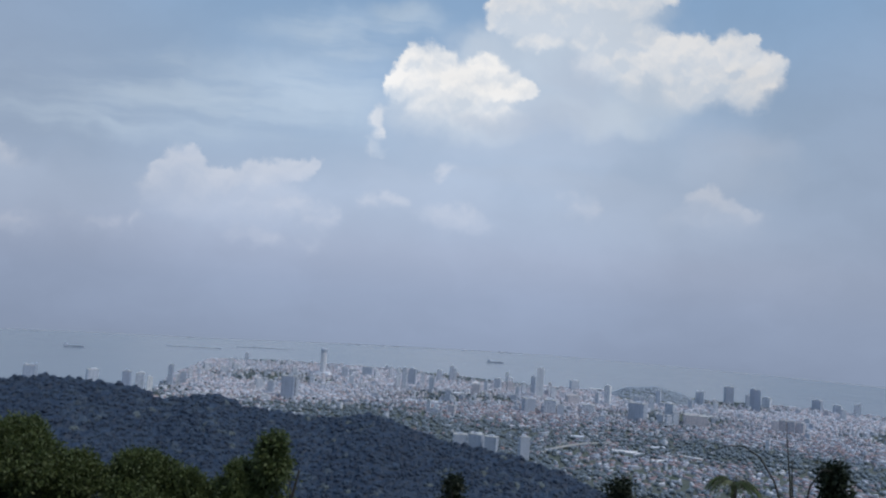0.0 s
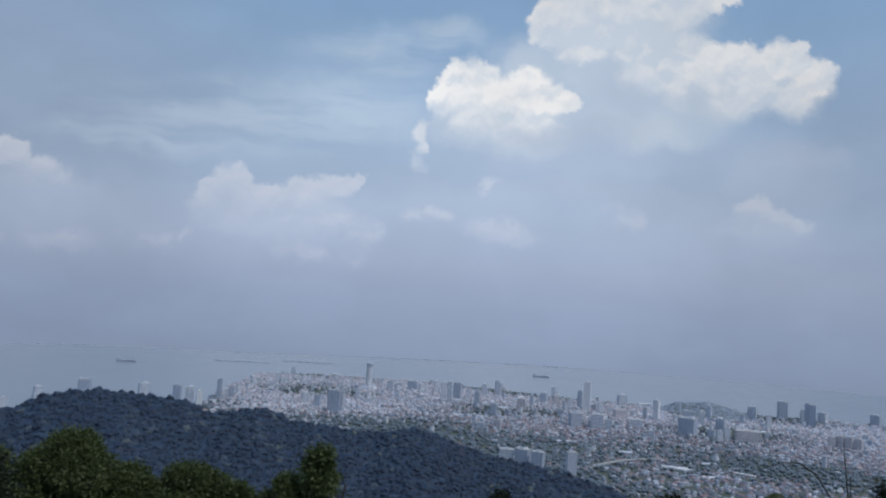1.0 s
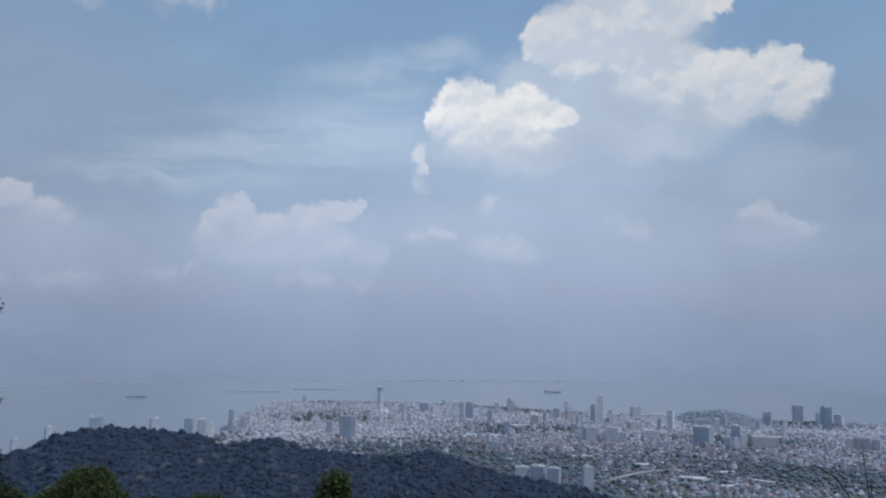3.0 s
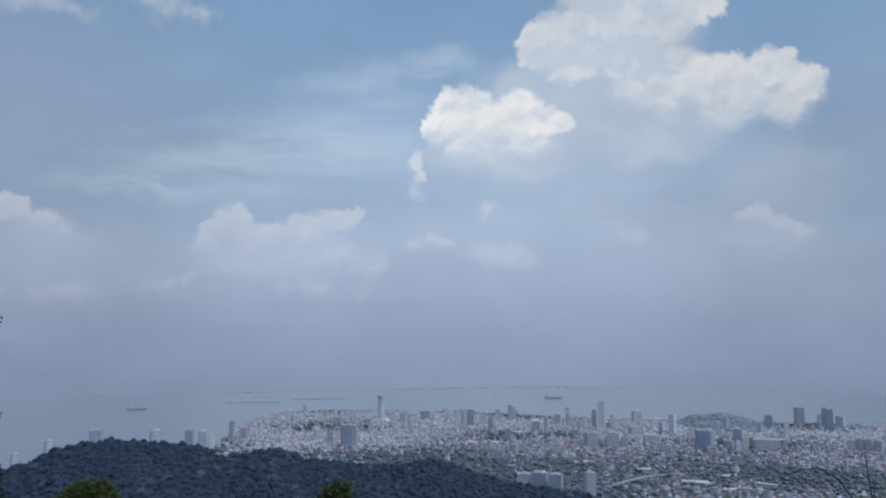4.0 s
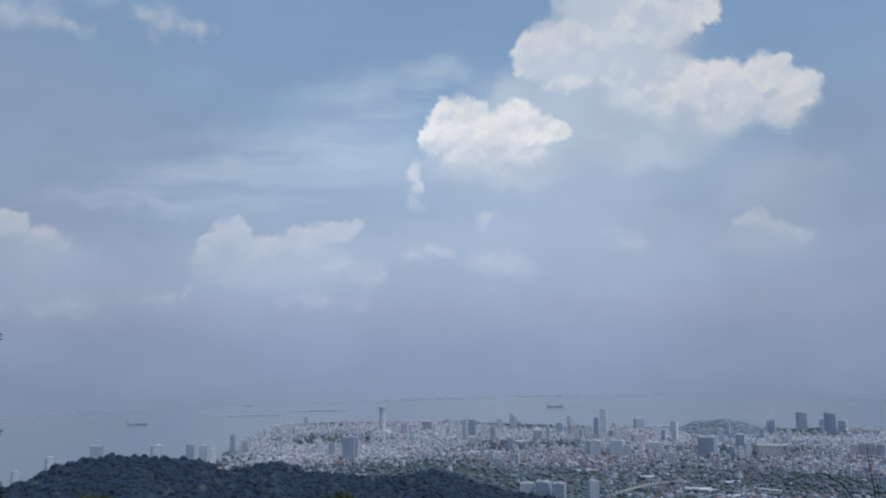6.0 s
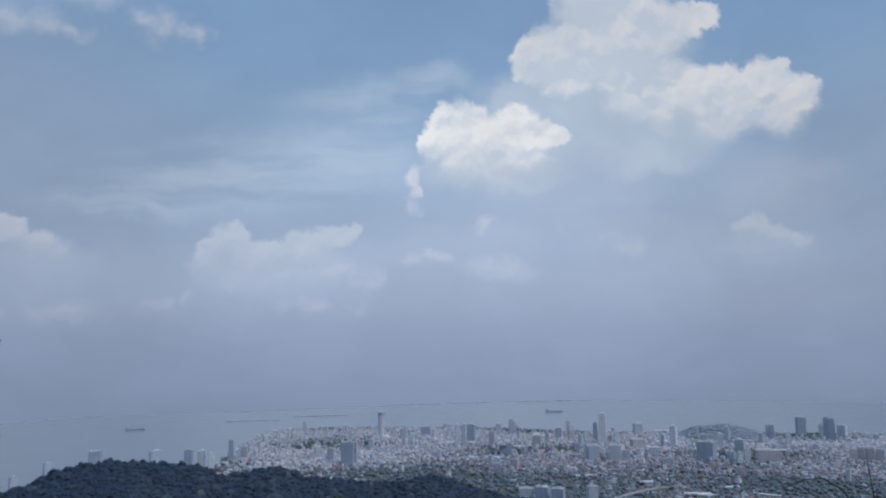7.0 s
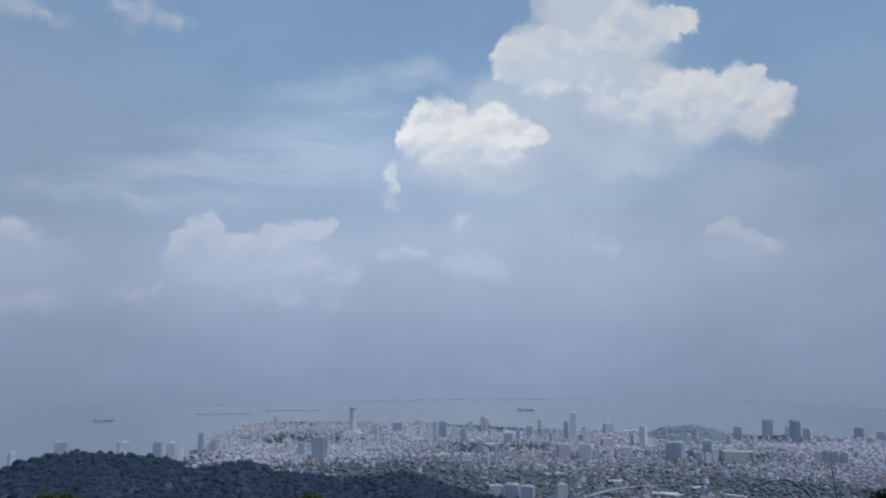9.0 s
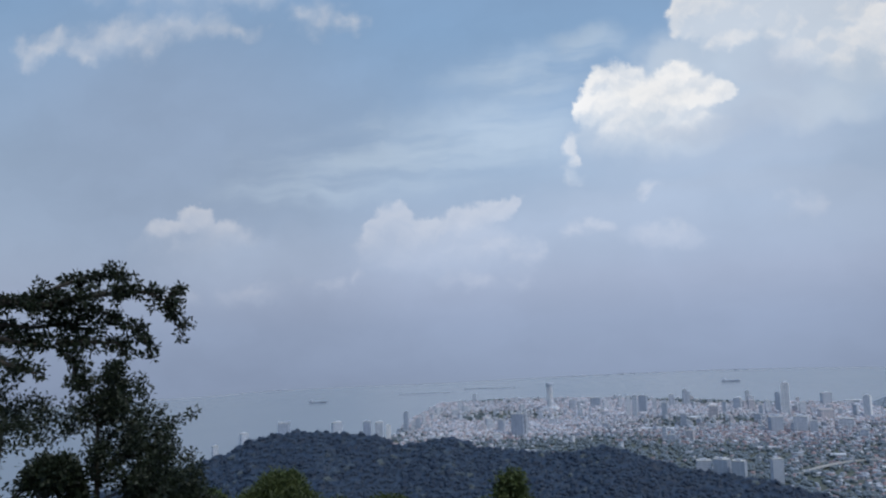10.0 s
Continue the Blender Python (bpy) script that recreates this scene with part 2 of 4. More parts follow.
def foliage(name, colours, grain_scale, relief_m, gloss=0.5, rough=0.45, through_light=0.0, haze_sheen=0.0, spread=0.62):
    def build(t, p):
        pos = place_of(t)
        isle = t.nodes.new("ShaderNodeNewGeometry").outputs["Random Per Island"]
        fine = node(t, "ShaderNodeTexNoise", Vector=pos, Scale=grain_scale, Detail=4.0)
        mix = t.nodes.new("ShaderNodeMath")
        mix.operation = "MULTIPLY_ADD"
        t.links.new(fine.outputs[0], mix.inputs[0])
        mix.inputs[1].default_value = 1.12 - spread
        half = t.nodes.new("ShaderNodeMath")
        half.operation = "MULTIPLY"
        t.links.new(isle, half.inputs[0])
        half.inputs[1].default_value = spread
        t.links.new(half.outputs[0], mix.inputs[2])
        c = ramp_of(t, mix.outputs[0], colours)
        t.links.new(c, p.inputs["Base Color"])
        p.inputs["Roughness"].default_value, p.inputs["Specular IOR Level"].default_value = rough, gloss
        # a bluish sheen that stands in for haze over the far leaves
        p.inputs["Sheen Weight"].default_value, p.inputs["Sheen Roughness"].default_value = haze_sheen, 0.6
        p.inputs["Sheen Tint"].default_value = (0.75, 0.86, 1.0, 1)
        if relief_m:
            bump(t, p, fine.outputs[0], 1.0, relief_m)
        if through_light:
            out = t.nodes["Material Output"]
            tr = node(t, "ShaderNodeBsdfTranslucent", Color=c)
            mx = node(t, "ShaderNodeMixShader", Fac=through_light)
            t.links.new(p.outputs[0], mx.inputs[1]), t.links.new(tr.outputs[0], mx.inputs[2])
            t.links.new(mx.outputs[0], out.inputs[0])
    return material(name, build)


def painted(name, colours, rough=0.7, scale=0.4, gloss=0.4, per_piece=True):
    """Weathered paint or plaster: the tint varies from piece to piece, with rain streaks and blotches."""
    def build(t, p):
        pos = place_of(t)
        pick = t.nodes.new("ShaderNodeNewGeometry").outputs["Random Per Island"] if per_piece else t.nodes.new("ShaderNodeObjectInfo").outputs["Random"]
        c = ramp_of(t, pick, colours, True)
        blot = node(t, "ShaderNodeTexNoise", Vector=pos, Scale=scale, Detail=5.0)
        tone = ramp_of(t, blot.outputs[0], [(0.62, 0.62, 0.64), (1.0, 1.0, 1.0), (1.0, 1.0, 1.0)])
        mul = t.nodes.new("ShaderNodeMix")
        mul.data_type, mul.blend_type = "RGBA", "MULTIPLY"
        mul.inputs[0].default_value = 1.0
        t.links.new(c, mul.inputs[6]), t.links.new(tone, mul.inputs[7])
        t.links.new(mul.outputs[2], p.inputs["Base Color"])
        p.inputs["Roughness"].default_value, p.inputs["Specular IOR Level"].default_value = rough, gloss
        bump(t, p, blot.outputs[0], 0.2, 0.05)
    return material(name, build)


def ground_build(t, p):
    pos = place_of(t)
    big = node(t, "ShaderNodeTexNoise", Vector=pos, Scale=0.012, Detail=4.0)
    small = node(t, "ShaderNodeTexNoise", Vector=pos, Scale=0.11, Detail=5.0)
    c1 = ramp_of(t, big.outputs[0], [(0.045, 0.075, 0.045), (0.07, 0.10, 0.06), (0.12, 0.13, 0.12), (0.17, 0.17, 0.16)])
    c2 = ramp_of(t, small.outputs[0], [(0.035, 0.06, 0.04), (0.06, 0.085, 0.055), (0.14, 0.145, 0.14), (0.28, 0.27, 0.25)])
    mul = t.nodes.new("ShaderNodeMix")
    mul.data_type = "RGBA"
    mul.inputs[0].default_value = 0.5
    t.links.new(c1, mul.inputs[6]), t.links.new(c2, mul.inputs[7])
    # sand and mud flats along the water's edge, paled to blend with the haze
    part_z = t.nodes.new("ShaderNodeSeparateXYZ")
    t.links.new(pos, part_z.inputs[0])
    flat = t.nodes.new("ShaderNodeMapRange")
    t.links.new(part_z.outputs[2], flat.inputs[0])
    flat.inputs[1].default_value, flat.inputs[2].default_value, flat.inputs[3].default_value, flat.inputs[4].default_value = 2.5, 3.8, 1.0, 0.0
    sand = t.nodes.new("ShaderNodeMix")
    sand.data_type = "RGBA"
    t.links.new(flat.outputs[0], sand.inputs[0]), t.links.new(mul.outputs[2], sand.inputs[6])
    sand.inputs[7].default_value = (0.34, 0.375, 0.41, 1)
    mul = sand
    t.links.new(mul.outputs[2], p.inputs["Base Color"])
    p.inputs["Roughness"].default_value = 0.9
    bump(t, p, small.outputs[0], 0.6, 1.0)


def water_build(t, p):
    pos = place_of(t)
    swell = node(t, "ShaderNodeTexNoise", Vector=pos, Scale=0.02, Detail=6.0, Roughness=0.6)
    broad = node(t, "ShaderNodeTexNoise", Vector=pos, Scale=0.0016, Detail=3.0)
    t.links.new(ramp_of(t, broad.outputs[0], [(0.19, 0.235, 0.28), (0.23, 0.27, 0.31)]), p.inputs["Base Color"])
    p.inputs["Roughness"].default_value, p.inputs["IOR"].default_value = 0.22, 1.33
    bump(t, p, swell.outputs[0], 0.25, 2.0)


GROUND = material("ground_soil_grass", ground_build)
WATER = material("sea_water", water_build)


def woods_build(t, p):
    pos = place_of(t)
    tint = t.nodes.new("ShaderNodeAttribute")
    tint.attribute_name = "tint"
    fine = node(t, "ShaderNodeTexNoise", Vector=pos, Scale=0.45, Detail=6.0, Roughness=0.75)
    patch = node(t, "ShaderNodeTexNoise", Vector=pos, Scale=0.02, Detail=3.0)
    mix = node(t, "ShaderNodeMath")
    mix.operation = "MULTIPLY_ADD"
    t.links.new(fine.outputs[0], mix.inputs[0])
    mix.inputs[1].default_value = 0.42
    less = node(t, "ShaderNodeMath")
    less.operation = "MULTIPLY"
    wide = node(t, "ShaderNodeMath")
    wide.operation = "ADD"
    t.links.new(patch.outputs[0], wide.inputs[0])
    wide.inputs[1].default_value = 0.2
    t.links.new(tint.outputs["Fac"], less.inputs[0]), t.links.new(wide.outputs[0], less.inputs[1])
    t.links.new(less.outputs[0], mix.inputs[2])
    # leaf greens pushed to navy: the ridge's haze is put into the colour
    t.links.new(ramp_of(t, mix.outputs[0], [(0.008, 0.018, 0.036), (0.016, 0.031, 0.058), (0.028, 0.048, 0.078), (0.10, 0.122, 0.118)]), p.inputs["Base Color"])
    p.inputs["Roughness"].default_value, p.inputs["Specular IOR Level"].default_value = 0.55, 0.4
    # blue sheen stands in for haze over the ridge
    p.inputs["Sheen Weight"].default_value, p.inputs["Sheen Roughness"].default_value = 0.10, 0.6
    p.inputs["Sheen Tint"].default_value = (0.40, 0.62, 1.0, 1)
    bump(t, p, fine.outputs[0], 0.8, 0.9)


WOODS = material("hill_woods", woods_build)
# town leaves get a blue-grey base, with haze put into the colour
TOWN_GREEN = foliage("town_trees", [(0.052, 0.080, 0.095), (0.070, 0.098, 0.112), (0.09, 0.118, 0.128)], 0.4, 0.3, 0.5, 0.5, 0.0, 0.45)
# trees of the far low hill, washed out to the tone of haze
HAZED_WOODS = foliage("shore_hill_trees", [(0.19, 0.225, 0.265), (0.22, 0.255, 0.29)], 0.2, 0.3, 0.5, 0.5, 0.0, 0.5)
LEAF = foliage("leaves", [(0.014, 0.024, 0.010), (0.045, 0.066, 0.022), (0.085, 0.112, 0.036), (0.135, 0.145, 0.062)], 2.6, 0.0, 0.35, 0.5, 0.25, 0.0, 0.34)
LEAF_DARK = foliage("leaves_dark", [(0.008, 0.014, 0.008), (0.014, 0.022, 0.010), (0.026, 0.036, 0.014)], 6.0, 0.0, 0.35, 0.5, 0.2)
BARK = painted("bark", [(0.055, 0.047, 0.038)], 0.9, 9.0)
# roofs, walls and block paint lean blue and even: haze put into their colours
ROOFS = painted("roof_sheets_and_tiles", [(0.36, 0.25, 0.25), (0.31, 0.35, 0.42), (0.40, 0.29, 0.28), (0.48, 0.52, 0.59), (0.31, 0.24, 0.25), (0.38, 0.42, 0.49), (0.70, 0.72, 0.77), (0.39, 0.30, 0.30), (0.24, 0.28, 0.35)], 0.6, 0.2)
WALLS = painted("house_plaster", [(0.47, 0.51, 0.58), (0.40, 0.44, 0.52), (0.58, 0.61, 0.67), (0.42, 0.42, 0.45)], 0.8, 0.2)
# the far town by the shore: paler copies of roof and wall, haze in the colour
HAZED_ROOFS = painted("hazed_roofs", [(0.58, 0.48, 0.49), (0.52, 0.56, 0.63), (0.62, 0.53, 0.54), (0.68, 0.71, 0.77), (0.53, 0.47, 0.49), (0.58, 0.61, 0.68), (0.82, 0.83, 0.87), (0.46, 0.50, 0.57)], 0.6, 0.2)
HAZED_WALLS = painted("hazed_plaster", [(0.56, 0.59, 0.67), (0.48, 0.52, 0.61), (0.72, 0.74, 0.79), (0.58, 0.54, 0.57)], 0.8, 0.2)
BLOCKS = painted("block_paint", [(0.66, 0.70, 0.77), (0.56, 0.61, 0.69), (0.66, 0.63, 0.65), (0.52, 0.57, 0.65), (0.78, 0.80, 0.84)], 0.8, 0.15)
# tower paints are lightened and blued to carry the haze in their colour
PAINT = {
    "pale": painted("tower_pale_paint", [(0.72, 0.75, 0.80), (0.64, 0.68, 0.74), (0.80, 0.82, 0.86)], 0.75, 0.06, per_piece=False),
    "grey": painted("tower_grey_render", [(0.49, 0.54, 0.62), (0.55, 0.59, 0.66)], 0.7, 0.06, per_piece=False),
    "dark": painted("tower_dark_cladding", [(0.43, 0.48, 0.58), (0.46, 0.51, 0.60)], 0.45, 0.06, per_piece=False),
    "peach": painted("tower_peach_paint", [(0.66, 0.61, 0.62), (0.68, 0.63, 0.64)], 0.8, 0.06, per_piece=False),
    "stripe": painted("tower_white_paint", [(0.79, 0.80, 0.81)], 0.7, 0.06, per_piece=False),
}


def glass_build(t, p):
    pos = place_of(t)
    n = node(t, "ShaderNodeTexNoise", Vector=pos, Scale=0.8, Detail=2.0)
    # glass tone is a pale blue-grey, with haze put into it
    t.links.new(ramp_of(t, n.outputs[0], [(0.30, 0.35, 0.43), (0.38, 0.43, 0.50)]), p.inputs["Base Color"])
    p.inputs["Roughness"].default_value = 0.2


GLAZING = material("window_glazing", glass_build)
CONCRETE = painted("concrete", [(0.45, 0.45, 0.44), (0.50, 0.50, 0.49)], 0.8, 0.3)
WHITE_SHEET = painted("white_metal_roof", [(0.80, 0.80, 0.80)], 0.5, 0.1)
# dark hulls and rubble are lightened to a haze grey
HULL = painted("hazed_hull_paint", [(0.36, 0.40, 0.47)], 0.6, 0.1)
ROCK = painted("hazed_rock", [(0.37, 0.41, 0.48), (0.41, 0.45, 0.51)], 0.9, 0.1)


# ---- mesh helpers ----
def part(name, bm, mat, parent=None, label=""):
    me = bpy.data.meshes.new(name)
    bm.to_mesh(me)
    bm.free()
    me.materials.append(mat)
    ob = new(name, me)
    if parent is not None:
        ob.parent = parent
    return tagged(ob, label)


def arrays(name, verts, faces, mats, slots=None, parent=None):
    """A mesh object from numpy arrays; faces all have the same number of corners."""
    me = bpy.data.meshes.new(name)
    k = faces.shape[1]
    me.vertices.add(len(verts))
    me.vertices.foreach_set("co", np.ascontiguousarray(verts, dtype=np.float32).ravel())
    me.loops.add(faces.size)
    me.loops.foreach_set("vertex_index", np.ascontiguousarray(faces, dtype=np.int32).ravel())
    me.polygons.add(len(faces))
    me.polygons.foreach_set("loop_start", np.arange(0, faces.size, k, dtype=np.int32))
    me.polygons.foreach_set("loop_total", np.full(len(faces), k, dtype=np.int32))
    for m in mats:
        me.materials.append(m)
    if slots is not None:
        me.polygons.foreach_set("material_index", np.ascontiguousarray(slots, dtype=np.int32))
    me.update(calc_edges=True)
    ob = new(name, me)
    if parent is not None:
        ob.parent = parent
    return ob


def box(bm, cx, cy, z0, sx_, sy_, sz_, turn=0.0):
    m = Matrix.Translation((cx, cy, z0 + sz_ / 2)) @ Matrix.Rotation(turn, 4, "Z") @ Matrix.Diagonal((sx_, sy_, sz_, 1))
    return bmesh.ops.create_cube(bm, size=1.0, matrix=m)


def ball(level):
    bm = bmesh.new()
    bmesh.ops.create_icosphere(bm, subdivisions=level, radius=1.0)
    v = np.array([q.co[:] for q in bm.verts])
    f = np.array([[q.index for q in g.verts] for g in bm.faces])
    bm.free()
    return v, f


def clumps(rng, centres, radii, level, squash=0.8, rough=0.25):
    """Many uneven leafy clumps, as one set of arrays."""
    bv, bf = ball(level)
    n, k = len(centres), len(bv)
    dent = 1 + rough * rng.standard_normal((n, k, 1)).clip(-1.6, 1.6)
    v = bv[None] * dent * radii[:, None, None] * np.array([1, 1, squash])
    a = rng.uniform(0, 2 * np.pi, n)
    ca, sa = np.cos(a)[:, None], np.sin(a)[:, None]
    v = np.stack([v[..., 0] * ca - v[..., 1] * sa, v[..., 0] * sa + v[..., 1] * ca, v[..., 2]], -1) + centres[:, None, :]
    f = bf[None] + (np.arange(n) * k)[:, None, None]
    return v.reshape(-1, 3), f.reshape(-1, 3)


# ---- the lie of the land ----
# the wooded ridge: bearing, and how far its crest sinks below eye level, both in degrees
RIDGE_BEARING = np.array([-60, -40, -32, -28.8, -27.3, -25.7, -23.7, -21, -17.4, -15.1, -13.2, -11.7, -9.5, -4.4, -3.4, -1.0, 0.2, 2.2, 4.6, 6.6, 10.4, 14.1, 18, 26])
RIDGE_DIP = np.array([11.5, 10.5, 9.6, 8.7, 8.3, 7.5, 7.2, 7.1, 7.6, 8.4, 8.15, 8.0, 8.7, 9.2, 9.3, 8.85, 8.9, 9.6, 10.3, 10.55, 11.1, 11.9, 13.4, 18])
CREST = 950.0
COAST_BEARING = np.array([-180, -60, -33, -29.5, -25.7, -18.8, -15.9, -14.8, -13.1, -12.1, -7.4, 2.7, 10.6, 18.2, 23.5, 29, 60, 180])
COAST_RANGE = np.array([1250, 1250, 1350, 2000, 2050, 2110, 2210, 2530, 2900, 3160, 3260, 3165, 3000, 3000, 3100, 3170, 3300, 3300])
FAR_BEARING = np.array([-60, -28.8, -24.2, -11.4, 0.6, 8.7, 12, 60])
FAR_RANGE = np.array([4050, 4150, 4320, 4340, 4670, 4880, 4960, 4970])


def smooth(x, lo, hi):
    t = np.clip((x - lo) / (hi - lo), 0, 1)
    return t * t * (3 - 2 * t)


def land(x, y):
    """Height of the ground at x, y (numpy arrays)."""
    r = np.hypot(x, y)
    b = np.degrees(np.arctan2(x, y))
    own = 298.4 - 0.42 * np.maximum(r - 2.5, 0)
    dip = np.interp(b, RIDGE_BEARING, RIDGE_DIP, left=12.0, right=24.0)
    crest = 300 - CREST * np.tan(np.radians(dip))
    off = r - CREST
    ridge = np.where(off < 0, crest + 0.30 * off - 0.00012 * off * off, crest - 0.42 * off)
    plain = 4.0 + 0.0 * r
    z = np.maximum(np.maximum(own, ridge), plain)
    hump = np.exp(-((b - 19.2) / 2.3) ** 4 - ((r - 2920) / 110) ** 2)
    z = z + 36 * hump * (1 + 0.1 * np.sin(b * 3.0))
    shore = np.interp(b, COAST_BEARING, COAST_RANGE) + 25 * np.sin(b * 2.1) + 12 * np.sin(b * 7.3)
    far = far_edge(b) - 35 + 14 * np.sin(b * 1.7)
    wet = smooth(r, shore - 12, shore + 12) * (1 - smooth(r, far - 10, far + 10))
    z = np.where(r > 3600, 0.8, z)
    return z * (1 - wet) - 8 * wet


def far_edge(a):
    """The far shore at bearing a (degrees, from -180 to 180)."""
    return np.interp(a, FAR_BEARING, FAR_RANGE, left=4050, right=4970)


def polar(name, rings, height, mat, reach):
    front = np.arange(-48, 48.01, 0.3)
    around = np.concatenate([front, np.arange(52, 308, 6.0)])
    a, r = np.meshgrid(around, rings, indexing="ij")
    edge = far_edge((a + 180) % 360 - 180) + reach
    r = np.where(r > 3400, 3400 + (r - 3400) / 1600 * (edge - 3400), r)
    x, y = np.sin(np.radians(a)) * r + 0.4 * (r < 2), np.cos(np.radians(a)) * r - 0.5 * (r < 2)
    na, nr = a.shape
    v = np.stack([x, y, height(x, y)], -1).reshape(-1, 3)
    i, j = np.meshgrid(np.arange(na), np.arange(nr - 1), indexing="ij")
    i2 = (i + 1) % na
    f = np.stack([i * nr + j, i2 * nr + j, i2 * nr + j + 1, i * nr + j + 1], -1).reshape(-1, 4)[:, ::-1]
    ob = arrays(name, v, f, [mat])
    ob.data.polygons.foreach_set("use_smooth", np.ones(len(f), dtype=bool))
    return ob


def ground_sheet():
    rings = np.concatenate([[0.0], np.geomspace(3, 600, 50), np.linspace(620, 1300, 60), np.linspace(1320, 3400, 120), np.linspace(3430, 4700, 30), np.linspace(4710, 5000, 40)])
    ob = polar("ground", rings, land, GROUND, 20)
    return tagged(ob, "wooded hill country running down to a built-up coastal plain", "ground", kind="structure")


def sea():
    rings = np.concatenate([np.linspace(1500, 3400, 20), np.linspace(3450, 5000, 30)])
    ob = polar("water", rings, lambda x, y: np.zeros_like(x), WATER, 10)
    return tagged(ob, "calm hazy grey-blue strait with faint swell", "sea", kind="structure")


ground_sheet()
sea()


def hill_woods():
    """One closed canopy over the ridge: domed crowns shouldering each other, with emergent trees above them."""
    rng = np.random.default_rng(11)
    cell, step_m = 7.4, 2.0
    s = np.arange(-690, 370, step_m)
    r = np.arange(640, 1010, step_m)
    ns, nr = len(s), len(r)
    gs, gr = np.meshgrid(s, r, indexing="ij")
    cs, cr = int((s[-1] - s[0]) / cell) + 6, int((r[-1] - r[0]) / cell) + 6
    tx, ty = rng.random((cs, cr)), rng.random((cs, cr))
    rad = rng.uniform(3.0, 5.4, (cs, cr)) * np.where(rng.random((cs, cr)) < 0.10, 1.35, 1.0)
    tall = rng.uniform(0.0, 1.4, (cs, cr)) + (rng.random((cs, cr)) < 0.05) * 1.8
    hue = 0.75 * rng.random((cs, cr)) ** 1.8 + (rng.random((cs, cr)) < 0.07) * 0.5
    ci, cj = ((gs - s[0]) / cell).astype(int) + 2, ((gr - r[0]) / cell).astype(int) + 2
    best, tint = np.full(gs.shape, -9.0), np.zeros(gs.shape)
    for di in (-1, 0, 1):
        for dj in (-1, 0, 1):
            i, j = ci + di, cj + dj
            dx = gs - (s[0] + (i - 2 + tx[i, j]) * cell)
            dy = gr - (r[0] + (j - 2 + ty[i, j]) * cell)
            d2 = 1 - (dx * dx + dy * dy) / rad[i, j] ** 2
            h = np.where(d2 > 0, 0.7 * tall[i, j] + rad[i, j] * 0.85 * np.sqrt(np.maximum(d2, 0)), 1.6)
            hit = h > best
            best, tint = np.where(hit, h, best), np.where(hit, hue[i, j], tint)
    a = gs / 950.0
    gr = gr + rng.normal(0, 0.25, gs.shape)
    x, y = np.sin(a) * gr, np.cos(a) * gr
    z = land(x, y) + best + 0.9
    v = np.stack([x, y, z], -1).reshape(-1, 3)
    i, j = np.meshgrid(np.arange(ns - 1), np.arange(nr - 1), indexing="ij")
    f = np.stack([i * nr + j, i * nr + j + 1, (i + 1) * nr + j + 1, (i + 1) * nr + j], -1).reshape(-1, 4)
    low = land(x, y).reshape(-1) > 11
    f = f[low[f].all(1)]
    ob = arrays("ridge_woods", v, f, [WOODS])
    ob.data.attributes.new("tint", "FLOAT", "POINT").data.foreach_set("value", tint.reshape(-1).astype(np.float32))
    tagged(ob, "dense dark rainforest canopy on the ridge, with haze blue in its colour", "woods", kind="stuff")
    i, j = np.meshgrid(np.arange(2, cs - 2), np.arange(2, cr - 2), indexing="ij")
    i, j = i.ravel(), j.ravel()
    b = (s[0] + (i - 2 + tx[i, j]) * cell) / 950.0
    q = r[0] + (j - 2 + ty[i, j]) * cell
    x, y = np.sin(b) * q, np.cos(b) * q
    top = land(x, y)
    keep = (top > 12) & (q > 735) & (q < 985)
    size, hues = rad[i, j][keep], hue[i, j][keep]
    c = np.stack([x, y, top + 0.8 * tall[i, j] + 0.1 * rad[i, j] + 1.2], -1)[keep]
    # each crown is a core with six leafy heads shouldering out of it
    n, heads = len(c), 7
    d = rng.standard_normal((n, heads, 3)) * (1, 1, 0.7)
    d[..., 2] = np.abs(d[..., 2])
    d /= np.linalg.norm(d, axis=-1, keepdims=True)
    d *= 0.62 * size[:, None, None]
    d[:, 0] = 0
    radii = size[:, None] * rng.uniform(0.30, 0.44, (n, heads))
    radii[:, 0] = size * 0.74
    v, f = clumps(rng, (c[:, None] + d).reshape(-1, 3), radii.reshape(-1), 2, 0.9, 0.17)
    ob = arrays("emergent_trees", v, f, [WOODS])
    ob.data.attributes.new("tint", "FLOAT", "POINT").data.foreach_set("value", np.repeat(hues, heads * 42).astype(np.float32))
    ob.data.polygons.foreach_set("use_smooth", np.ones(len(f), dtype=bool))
    tagged(ob, "rounded dark tree crowns with haze blue in their colour, a few pale ones", "woods", kind="stuff")


hill_woods()


